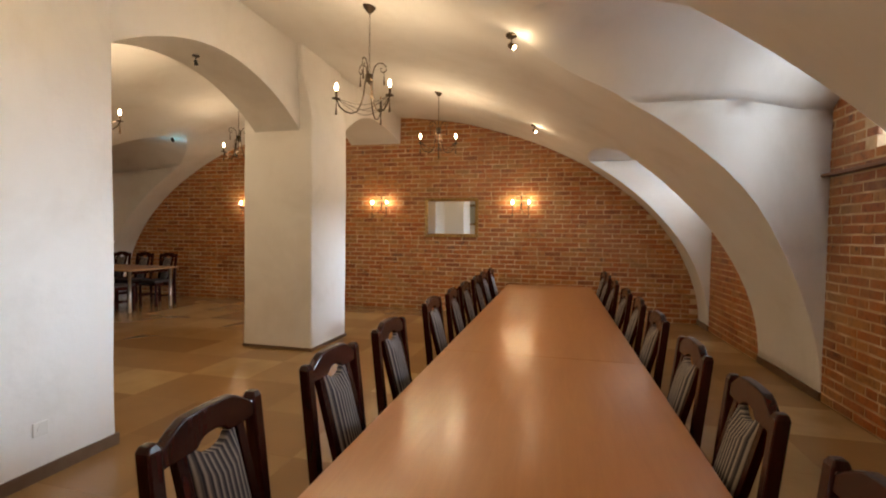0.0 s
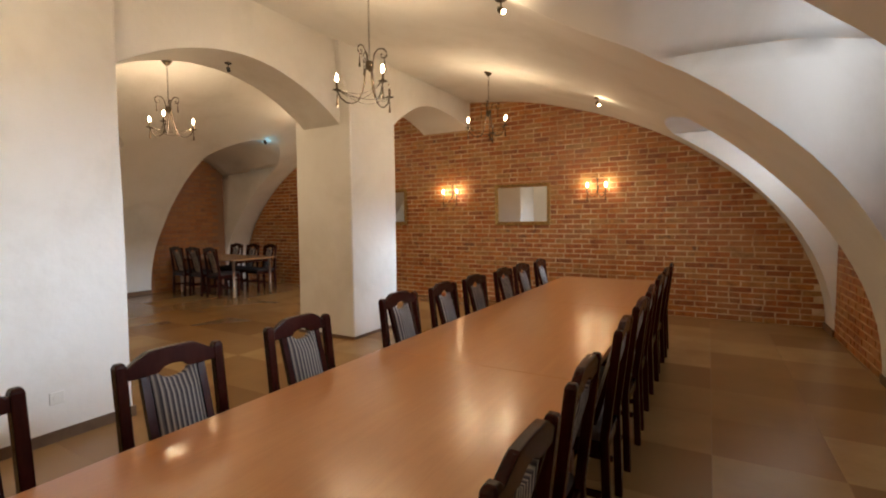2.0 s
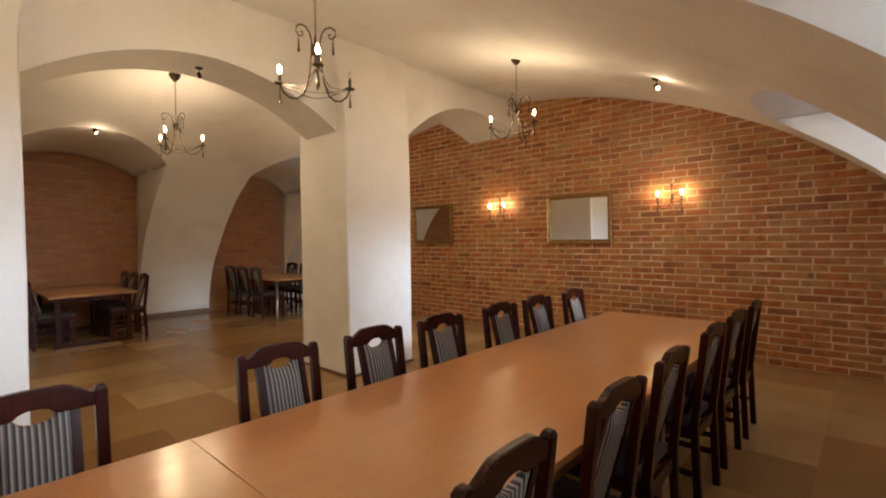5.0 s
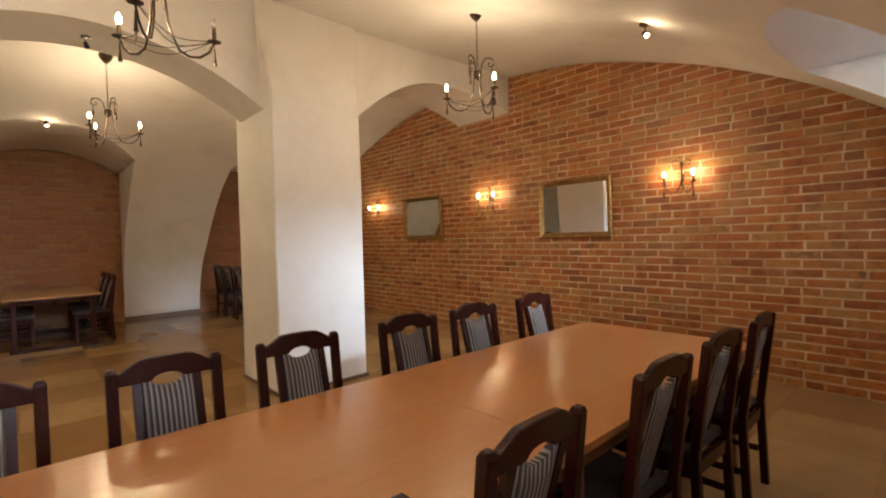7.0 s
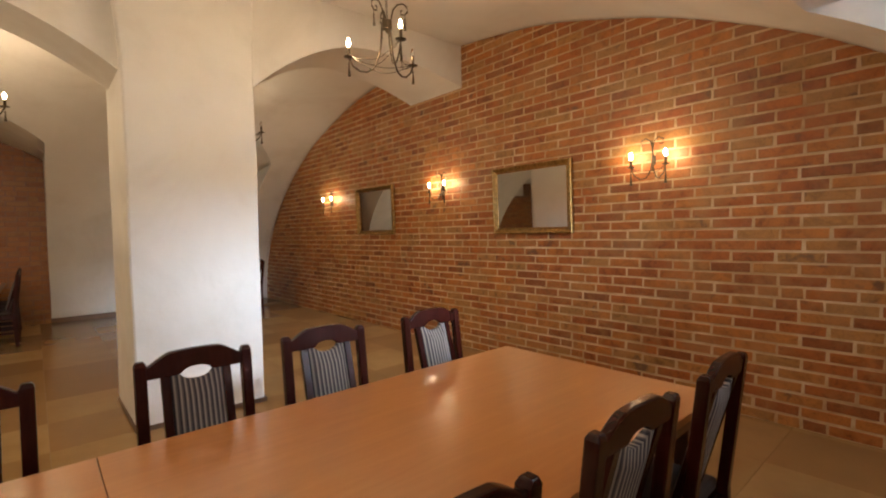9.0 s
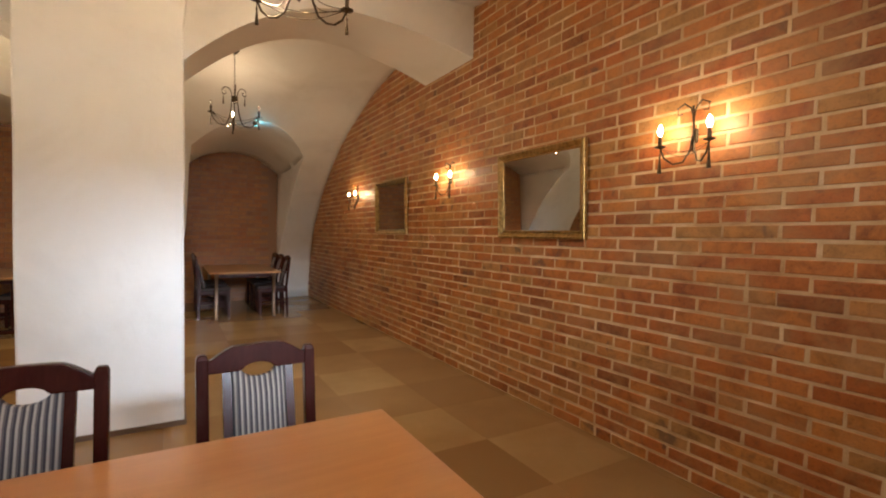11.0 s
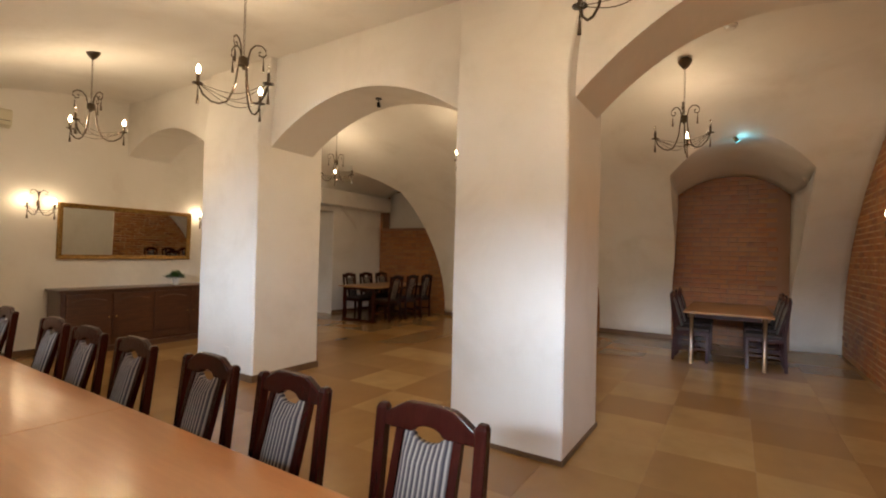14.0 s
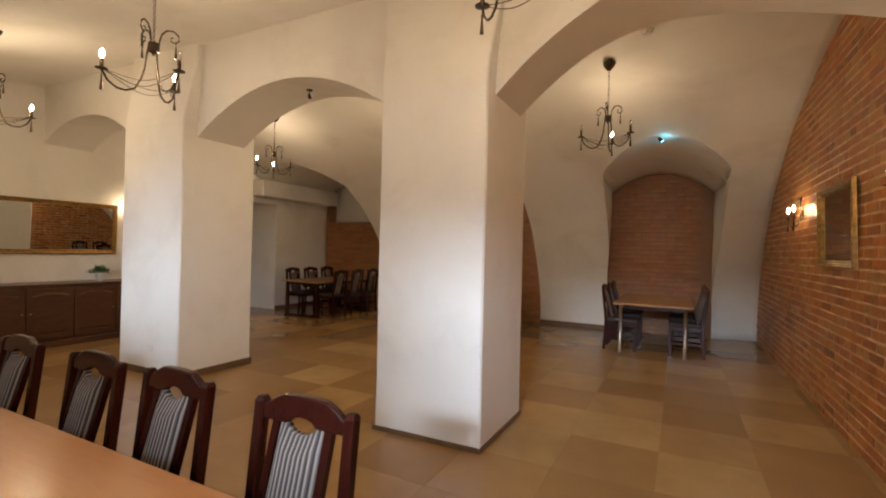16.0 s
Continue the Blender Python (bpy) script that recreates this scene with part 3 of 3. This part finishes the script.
def tassel(bm, x, y, z, s=1.0):
    lathe(bm, [(0.001, 0.0), (0.0025, -0.001), (0.0025, -0.03 * s)], (x, y, z), 6)
    lathe(bm, [(0.004, -0.03 * s), (0.006, -0.04 * s), (0.004, -0.048 * s), (0.011 * s, -0.125 * s), (0.001, -0.127 * s)], (x, y, z), 8)


def chandelier(x, y, ztop, turn, lit, drop=0.56):
    c = holder("chandelier", (x, y, 0), "dark bronze three-armed candle chandelier with tassels on a chain", "chandelier", "chandeliers")
    zt = ztop
    hub = zt - drop
    bm = bmesh.new()
    lathe(bm, [(0.015, -0.08), (0.03, -0.065), (0.056, -0.03), (0.066, 0.0), (0.06, 0.012), (0.04, 0.016), (0.04, 0.06)], (0, 0, zt), 20)
    part("ceiling_rose", bm, BRONZE, c, "", True)
    bm = bmesh.new()
    n = 26
    for k in range(n):
        z = zt - 0.07 - (drop - 0.09) * k / n
        a = (k % 2) * math.pi / 2
        dx, dy = 0.006 * math.cos(a), 0.006 * math.sin(a)
        tube(bm, [(-dx, -dy, z), (-dx, -dy, z - 0.02)], 0.0022, 5)
        tube(bm, [(dx, dy, z), (dx, dy, z - 0.02)], 0.0022, 5)
    part("chain", bm, BRONZE, c)
    bm = bmesh.new()
    lathe(bm, [(0.01, 0.035), (0.034, 0.03), (0.036, -0.005), (0.034, -0.03), (0.012, -0.04), (0.006, -0.055)], (0, 0, hub), 18)
    part("hub", bm, BRONZE, c)
    R = 0.28
    ends = []
    for k in range(3):
        a = radians(turn + 120 * k)
        ca, sa = math.cos(a), math.sin(a)

        def at(r, z):
            return (r * ca, r * sa, z)
        arm = [at(0.028, hub + 0.01), at(0.04, hub - 0.07), at(0.048, hub - 0.15), at(0.066, hub - 0.22), at(0.1, hub - 0.295),
               at(0.15, hub - 0.318), at(0.2, hub - 0.310), at(0.25, hub - 0.270), at(R, hub - 0.205)]
        bm = bmesh.new()
        tube(bm, arm, 0.0065, 8)
        part("arm", bm, BRONZE, c, "", True)
        b = a + radians(60)
        cb, sb = math.cos(b), math.sin(b)
        scroll = [(0.03, 0.0), (0.033, 0.05), (0.045, 0.1), (0.075, 0.135), (0.115, 0.14), (0.145, 0.115), (0.148, 0.08), (0.125, 0.06), (0.1, 0.068), (0.098, 0.09), (0.113, 0.095)]
        bm = bmesh.new()
        tube(bm, [(r * cb, r * sb, hub + z) for r, z in scroll], 0.0055, 8)
        part("scroll", bm, BRONZE, c, "", True)
        bm = bmesh.new()
        tassel(bm, 0.13 * cb, 0.13 * sb, hub + 0.06, 0.85)
        part("tassel", bm, BRONZE, c)
        bm = bmesh.new()
        lathe(bm, [(0.004, -0.012), (0.012, -0.006), (0.036, 0.0), (0.037, 0.004), (0.012, 0.006), (0.012, 0.012)], at(R, hub - 0.205), 16)
        part("drip_pan", bm, BRONZE, c)
        bm = bmesh.new()
        lathe(bm, [(0.0115, 0.0), (0.0115, 0.055), (0.009, 0.057)], at(R, hub - 0.193), 12)
        part("candle_sleeve", bm, BRONZE, c)
        bm = bmesh.new()
        tassel(bm, *at(R, hub - 0.215))
        part("tassel", bm, BRONZE, c)
        bulb_at(c, *at(R, hub - 0.136), lit[k])
        ends.append(at(R, hub - 0.200))
    for k in range(3):
        p, q = Vector(ends[k]), Vector(ends[(k + 1) % 3])
        for sag in (0.06, 0.1):
            bm = bmesh.new()
            pts = []
            for j in range(11):
                s = j / 10
                m = p.lerp(q, s)
                r = 1 - 0.25 * math.sin(math.pi * s)
                pts.append((m.x * r, m.y * r, m.z - sag * 4 * s * (1 - s)))
            tube(bm, pts, 0.0024, 5)
            part("garland", bm, BRONZE, c)


chandelier(-1.35, 6.555, 3.395, -137, (1, 1, 0), 0.555)
chandelier(-1.335, 4.06, 3.385, -30, (1, 0, 1), 0.635)
chandelier(-1.37, 1.52, 3.385, 166, (1, 1, 0), 0.56)
chandelier(-4.57, 6.56, 3.44, 178, (1, 0, 0), 0.585)
chandelier(-4.57, 4.21, 3.42, 79, (1, 1, 1), 0.60)
chandelier(-4.65, 1.62, 3.43, -12, (1, 0, 1), 0.58)


def sconce(x, y, z, face, watts=SCONCE_WATTS):
    """A two-candle wall light; face: degrees in which it looks, 0 is +x. z: foot of the bulbs."""
    c = holder("wall_sconce", (x, y, 0), "bronze two-candle wall sconce with tassels", "wall lamp", "wall sconces")
    c.rotation_euler = (0, 0, radians(face))
    bm = bmesh.new()
    lathe(bm, [(0.012, 0.0), (0.018, 0.008), (0.018, 0.07), (0.012, 0.078)], (0, 0, z - 0.05), 14)
    for v in bm.verts:
        v.co.x = max(0.0, v.co.x * 0.7)
    part("wall_plate", bm, BRONZE, c)
    bm = bmesh.new()
    tube(bm, [(0.02, 0, z - 0.1), (0.022, 0, z + 0.05), (0.03, 0, z + 0.15)], 0.006, 8)
    part("stem", bm, BRONZE, c)
    for s in (-1, 1):
        bm = bmesh.new()
        tube(bm, [(0.02, 0, z + 0.02), (0.03, s * 0.012, z - 0.09), (0.05, s * 0.04, z - 0.155), (0.08, s * 0.08, z - 0.165), (0.1, s * 0.12, z - 0.13), (0.11, s * 0.14, z - 0.07)], 0.005, 8)
        part("arm", bm, BRONZE, c, "", True)
        bm = bmesh.new()
        tube(bm, [(0.022, 0, z + 0.08), (0.025, s * 0.015, z + 0.14), (0.03, s * 0.05, z + 0.17), (0.03, s * 0.09, z + 0.15), (0.03, s * 0.085, z + 0.11), (0.03, s * 0.06, z + 0.115)], 0.0045, 8)
        part("scroll", bm, BRONZE, c, "", True)
        bm = bmesh.new()
        lathe(bm, [(0.004, -0.01), (0.03, 0.0), (0.031, 0.004), (0.01, 0.006)], (0.11, s * 0.14, z - 0.065), 14)
        part("drip_pan", bm, BRONZE, c)
        bm = bmesh.new()
        lathe(bm, [(0.011, 0), (0.011, 0.055), (0.009, 0.057)], (0.11, s * 0.14, z - 0.06), 12)
        part("candle_sleeve", bm, BRONZE, c)
        bm = bmesh.new()
        tassel(bm, 0.11, s * 0.14, z - 0.075, 1.1)
        part("tassel", bm, BRONZE, c)
        bulb_at(c, 0.11, s * 0.14, z - 0.003, True, watts)
    for sag in (0.035, 0.06):
        bm = bmesh.new()
        tube(bm, [(0.1, -0.14 + 0.28 * j / 10, z - 0.07 - sag * 4 * (j / 10) * (1 - j / 10)) for j in range(11)], 0.002, 5)
        part("garland", bm, BRONZE, c)


sconce(-0.33, NORTH, 1.94, -90)
sconce(-2.93, NORTH, 1.94, -90)
sconce(-5.75, NORTH, 1.94, -90)
sconce(-1.62, SOUTH, 1.97, 90, 0.8)
sconce(-3.85, SOUTH, 1.97, 90, 1.2)


# ---- mirrors ----
def framed_mirror(x0, x1, y, z0, z1, face, label):
    """Hangs on an end wall; face 1 looks to +y."""
    cx, cz = (x0 + x1) / 2, (z0 + z1) / 2
    w, h = (x1 - x0) / 2, (z1 - z0) / 2
    c = holder("framed_mirror", (cx, y, z0), label, "mirror")
    c.rotation_euler = (radians(-1.6 * face), 0, 0)
    f = face
    b = 0.062

    def ring(prof):
        bm = bmesh.new()
        rows = []
        for inset, out in prof:
            rows.append([bm.verts.new((sx * (w - inset), f * (0.004 + out), h + sz * (h - inset))) for sx, sz in ((-1, -1), (1, -1), (1, 1), (-1, 1))])
        for p, q in zip(rows, rows[1:]):
            for k in range(4):
                bm.faces.new((p[k], p[(k + 1) % 4], q[(k + 1) % 4], q[k]))
        bmesh.ops.recalc_face_normals(bm, faces=bm.faces)
        return bm
    part("frame", ring([(0, 0), (0, 0.028), (0.006, 0.036), (0.014, 0.036), (0.02, 0.028), (0.034, 0.024), (0.044, 0.012), (0.048, 0.018), (0.056, 0.018), (b, 0.008), (b, 0)]), GOLD, c, "gilded moulded frame")
    part("mirror_glass", boxed((-w + b - 0.004, min(f * 0.006, f * 0.010), b - 0.004), (w - b + 0.004, max(f * 0.006, f * 0.010), 2 * h - b + 0.004)), MIRROR, c)


framed_mirror(-2.07, -1.08, NORTH - 0.002, 1.345, 2.05, -1, "gilt framed mirror on the red brick wall between sconces")
framed_mirror(-4.93, -3.95, NORTH - 0.002, 1.36, 2.06, -1, "gilt framed mirror on the red brick wall in the further bay")
framed_mirror(-3.60, -1.82, SOUTH + 0.002, 1.24, 2.0, 1, "long gilt framed mirror above the brown sideboard")


# ---- sideboard, plant and fittings ----
def sideboard():
    c = holder("sideboard", (-2.85, SOUTH + 0.02, 0), "long brown oak sideboard with panelled doors against the white wall", "sideboard")
    W, D = 1.13, 0.46
    part("carcass", boxed((-W + 0.02, 0.0, 0.08), (W - 0.02, D - 0.02, 0.815), 0.004), OAK, c)
    part("top", boxed((-W - 0.01, -0.01, 0.816), (W + 0.01, D + 0.01, 0.85), 0.008), OAK, c)
    part("plinth", boxed((-W, 0.01, 0.0), (W, D, 0.079), 0.006), OAK, c)
    n = 4
    wd = (2 * W - 0.12) / n
    for k in range(n):
        x0 = -W + 0.06 + k * wd
        d = part("door", boxed((x0 + 0.01, D - 0.018, 0.12), (x0 + wd - 0.01, D, 0.79), 0.004), OAK, c)
        bm = bmesh.new()
        cols = []
        for j in range(17):
            s = j / 16
            x = x0 + 0.07 + (wd - 0.14) * s
            top = 0.70 + 0.035 * math.sin(math.pi * s)
            cols.append([bm.verts.new((x, yy, zz)) for yy, zz in ((D + 0.002, 0.2), (D + 0.014, 0.215), (D + 0.014, top - 0.015), (D + 0.002, top))])
        for p, q in zip(cols, cols[1:]):
            for j in range(3):
                bm.faces.new((p[j], p[j + 1], q[j + 1], q[j]))
        part("door_panel", bm, OAK, d, "raised arched panel")
        bm = bmesh.new()
        lathe(bm, [(0.004, 0), (0.008, 0.006), (0.011, 0.014), (0.004, 0.02)], (0, 0, 0), 10)
        for v in bm.verts:
            v.co = Vector((x0 + (0.045 if k % 2 else wd - 0.045) + v.co.x, D + v.co.z, 0.47 + v.co.y))
        part("door_knob", bm, GOLD, d)


sideboard()


def plant():
    c = holder("potted_plant", (-3.25, -0.36, 0.85), "small green leafy plant in a white pot on the sideboard", "plant")
    bm = bmesh.new()
    lathe(bm, [(0.035, 0), (0.045, 0.01), (0.055, 0.1), (0.055, 0.106), (0.05, 0.106), (0.047, 0.09)], (0, 0, 0), 20)
    part("pot", bm, POT, c, "", True)
    r = random.Random(3)
    bm = bmesh.new()
    for k in range(560):
        a, el = r.uniform(0, math.tau), r.uniform(0.1, 1.5)
        ln = r.uniform(0.10, 0.17)
        base = Vector((r.uniform(-0.03, 0.03), r.uniform(-0.03, 0.03), 0.1))
        d = Vector((math.cos(a) * math.cos(el), math.sin(a) * math.cos(el), math.sin(el) * 0.75))
        p = base + d * ln * r.uniform(0.6, 1)
        s = Vector((-math.sin(a), math.cos(a), r.uniform(-0.4, 0.4))) * 0.009
        tip = p + d * 0.03 + Vector((0, 0, r.uniform(-0.01, 0.01)))
        bm.faces.new([bm.verts.new(q) for q in (p - d * 0.015, p + s, tip, p - s)])
    part("foliage", bm, LEAF, c)


plant()


def air_conditioner():
    c = holder("air_conditioner", (-0.85, SOUTH, 2.84), "cream wall-mounted air conditioner high on the white wall", "air conditioner")
    bm = bmesh.new()
    prof = [(0, 0.02), (0.1, 0.0), (0.18, 0.03), (0.2, 0.08), (0.2, 0.19), (0.18, 0.22), (0, 0.23)]
    a = [bm.verts.new((-0.44, y, z)) for y, z in prof]
    b = [bm.verts.new((0.44, y, z)) for y, z in prof]
    n = len(prof)
    for k in range(n):
        bm.faces.new((a[k], a[(k + 1) % n], b[(k + 1) % n], b[k]))
    bm.faces.new(a[::-1])
    bm.faces.new(b)
    part("casing", bm, CREAM_PLASTIC, c)
    bm = boxed((-0.38, 0.11, -0.003), (0.38, 0.175, 0.003))
    ob = part("louvre", bm, CREAM_PLASTIC, c)
    ob.location = (0, 0, 0.008)
    part("front_seam", boxed((-0.42, 0.198, 0.075), (0.42, 0.203, 0.08)), BLACK, c)


air_conditioner()


def spotlight(x, y, z, tilt, turn, lens=BULB, body=BRONZE, watts=1.2, size=1.0):
    c = holder("ceiling_spotlight", (x, y, z), "small bronze adjustable spotlight on the vault", "spotlight", "ceiling spotlights")
    c.scale = (size, size, size)
    bm = bmesh.new()
    lathe(bm, [(0.045, 0.0), (0.045, -0.016), (0.036, -0.022)], (0, 0, 0.004), 18)
    part("base_plate", bm, body, c)
    bm = bmesh.new()
    tube(bm, [(0, 0, -0.015), (0, 0, -0.07)], 0.006, 8)
    part("stem", bm, body, c)
    bm = bmesh.new()
    lathe(bm, [(0.01, 0.03), (0.022, 0.02), (0.025, -0.04), (0.02, -0.04)], (0, 0, 0), 16)
    head = part("lamp_head", bm, body, c, "", True)
    head.location = (0, 0, -0.085)
    head.rotation_euler = (radians(tilt), 0, radians(turn))
    bm = bmesh.new()
    lathe(bm, [(0.016, -0.0405), (0.01, -0.044)], (0, 0, 0), 14)
    part("lens", bm, lens, head)
    if watts:
        data = bpy.data.lights.new("spot_light", "POINT")
        data.energy, data.shadow_soft_size = watts, 0.02
        data.color = (0.2, 0.8, 1.0) if lens is CYAN else WARM
        lamp = new("spot_light", data)
        lamp.parent = head
        lamp.location = (0, 0, -0.075)


spotlight(-0.06, 7.05, 2.98, 55, -140)
spotlight(-0.10, 3.98, 2.98, 55, -125)
spotlight(-6.24, 7.0, 3.06, 35, 0, CYAN, BRONZE, 0.8)
spotlight(-6.26, 3.75, 3.06, 30, -60)
spotlight(-2.98, 3.90, 3.012, 15, 0, BLACK, BLACK, 0, 0.72)


def smoke_detector():
    c = holder("smoke_detector", (-4.14, 6.95, 3.53), "white round smoke detector on the vault", "smoke detector")
    bm = bmesh.new()
    lathe(bm, [(0.055, 0.0), (0.055, -0.015), (0.05, -0.022)], (0, 0, 0), 24)
    part("base", bm, WHITE_PLASTIC, c)
    bm = bmesh.new()
    lathe(bm, [(0.044, -0.023), (0.04, -0.04), (0.02, -0.046)], (0, 0, 0), 24)
    part("sensor_head", bm, WHITE_PLASTIC, c)


smoke_detector()


def socket(x, y, z, face):
    c = holder("wall_socket", (x, y, z), "white wall socket low on the plaster", "socket", "wall sockets")
    c.rotation_euler = (0, 0, radians(face))
    part("cover_plate", boxed((0, -0.04, -0.04), (0.012, 0.04, 0.04), 0.004), WHITE_PLASTIC, c)
    bm = bmesh.new()
    lathe(bm, [(0.022, 0), (0.022, 0.003), (0.018, 0.003)], (0, 0, 0), 18)
    for v in bm.verts:
        v.co = Vector((0.012 + v.co.z, v.co.x, v.co.y))
    part("socket_face", bm, WHITE_PLASTIC, c)


socket(SPE, 2.19, 0.29, 0)
socket(WEST - 0.12, 7.98, 0.32, 0)

part_ledge = tagged(part("wall_ledge", boxed((EAST - 0.07, 2.70, 1.93), (EAST + 0.012, 5.0, 1.955), 0.004), WOOD_LEDGE), "thin brown ledge board along the brick niche wall", "ledge")
structure("door_1", boxed((-6.9, -1.648, 0), (-6.0, -1.60, 2.02)), MAHOGANY, "dark closed wooden door in the passage")


# ---- bricks and tiles ----
CH, BL, JO = 0.0802, 0.272, 0.0145


def brick_mesh(length, seed):
    """Front face at x-z, proud to -y; 2 mm worn edges."""
    r = random.Random(seed)
    h, b = CH - JO, 0.004
    bm = bmesh.new()
    back = [bm.verts.new((x, 0.02, z)) for x, z in ((0, 0), (length, 0), (length, h), (0, h))]
    mid = [bm.verts.new((x + r.uniform(-0.003, 0.003), -0.006 + r.uniform(-0.002, 0.001), z + r.uniform(-0.004, 0.004))) for x, z in ((0, 0), (length, 0), (length, h), (0, h))]
    fro = [bm.verts.new((x + r.uniform(-0.001, 0.001), -0.012 + r.uniform(-0.0015, 0.0015), z)) for x, z in ((b, b), (length - b, b), (length - b, h - b), (b, h - b))]
    for p, q in ((back, mid), (mid, fro)):
        for k in range(4):
            bm.faces.new((p[k], p[(k + 1) % 4], q[(k + 1) % 4], q[k]))
    bm.faces.new(fro)
    bmesh.ops.recalc_face_normals(bm, faces=bm.faces)
    me = bpy.data.meshes.new("brick")
    bm.to_mesh(me)
    bm.free()
    return me


SHAPES = [brick_mesh(BL - JO, k) for k in range(6)]
HALVES = [brick_mesh(BL / 2 - JO, 20 + k) for k in range(3)]


def lay(u0, u1, top, keep, seed):
    """Places (u, z, shape) of a running bond with some headers between u0 and u1 under top(u)."""
    r = random.Random(seed)
    out = []
    course = 0
    while course * CH < 3.6:
        z = course * CH + 0.004
        u = u0 - (BL / 2 if course % 2 else 0) - r.uniform(0, 0.035)
        while u < u1:
            half = r.random() < 0.10
            ln = BL / 2 if half else BL
            for v in ((u, u + ln) if half else (u,)):
                if z < top(v + ln / 2) and v + ln > u0 and keep(v, v + ln, z):
                    out.append((v + r.uniform(-0.004, 0.004), z + r.uniform(-0.002, 0.002), half, r.randrange(3)))
            u += BL
        course += 1
    return out


def wall_of_bricks(parent, spots, frame_m, shapes, near, stuff_material, name="bricks"):
    """frame_m takes (u, out, z) to the world. Those for which near(u, z) holds are objects of their own."""
    verts, faces, single = [], [], 0
    for u, z, half, k in spots:
        me = shapes[6 + k] if half else shapes[k * 2]
        if near(u, z) and single < 320:
            single += 1
            ob = new("brick", me)
            ob.parent = parent
            ob.matrix_basis = frame_m @ Matrix.Translation((u, 0, z))
        else:
            m = frame_m @ Matrix.Translation((u, 0, z))
            n = len(verts)
            verts.extend([m @ v.co for v in me.vertices])
            faces.extend([[n + i for i in p.vertices] for p in me.polygons])
    if verts:
        me = bpy.data.meshes.new(name)
        me.from_pydata([tuple(v) for v in verts], [], faces)
        me.materials.append(stuff_material)
        ob = new("brickwork", me)
        ob.parent = parent
        tagged(ob, kind="stuff")


RED_SET = SHAPES + HALVES
DULL_SET = [me.copy() for me in RED_SET]
for me in RED_SET:
    me.materials.append(BRICK)
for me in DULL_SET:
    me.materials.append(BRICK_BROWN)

north_m = Matrix.Translation((0, NORTH + 0.011, 0))
spots = lay(WEST - 0.05, EAST + 0.05, lambda u: vault_z(u) + 0.02, lambda a, b, z: True, 11)
wall_of_bricks(wall_north, spots, north_m, RED_SET, lambda u, z: -2.2 < u < -0.2 and 0.3 < z < 3.0, BRICK_ISLAND)


def side_m(x, side):
    return Matrix(((0, -1, 0, x + side * 0.011), (1, 0, 0, 0), (0, 0, 1, 0), (0, 0, 0, 1))) if side < 0 else Matrix(((0, 1, 0, x + 0.011), (1, 0, 0, 0), (0, 0, 1, 0), (0, 0, 0, 1)))


def solid(hole):
    if not hole:
        return lambda a, b, z: True
    p, q, c, d = hole
    return lambda a, b, z: not (b > p + 0.01 and a < q - 0.01 and c - 0.06 < z < d)


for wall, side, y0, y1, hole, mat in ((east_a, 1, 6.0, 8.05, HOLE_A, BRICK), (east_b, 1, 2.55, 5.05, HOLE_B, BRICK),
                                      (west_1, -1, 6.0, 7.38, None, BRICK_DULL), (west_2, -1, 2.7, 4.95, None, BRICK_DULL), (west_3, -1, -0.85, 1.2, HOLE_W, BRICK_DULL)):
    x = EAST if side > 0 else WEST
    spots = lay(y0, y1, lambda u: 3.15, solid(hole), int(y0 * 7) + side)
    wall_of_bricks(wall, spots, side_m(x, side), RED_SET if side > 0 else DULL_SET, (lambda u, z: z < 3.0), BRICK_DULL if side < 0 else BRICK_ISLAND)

TX, TY, TW, TH = -3.18, 6.53, 0.632, 0.624
bm = bmesh.new()
g = 0.0007
box(bm, (g, g, -0.0035), (TW - g, TH - g, 0.0), 0.0)
tile = bpy.data.meshes.new("floor_tile")
bm.to_mesh(tile)
bm.free()
tile.materials.append(TILE)
for i in range(-10, 10):
    for j in range(-14, 4):
        x, y = TX + i * TW, TY + j * TH
        if x + TW < WEST - 0.3 or x > EAST + 0.25 or y > NORTH + 0.2 or y + TH < -1.8:
            continue
        ob = new("floor_tile", tile)
        ob.parent = floor
        ob.location = (x, y, 0)
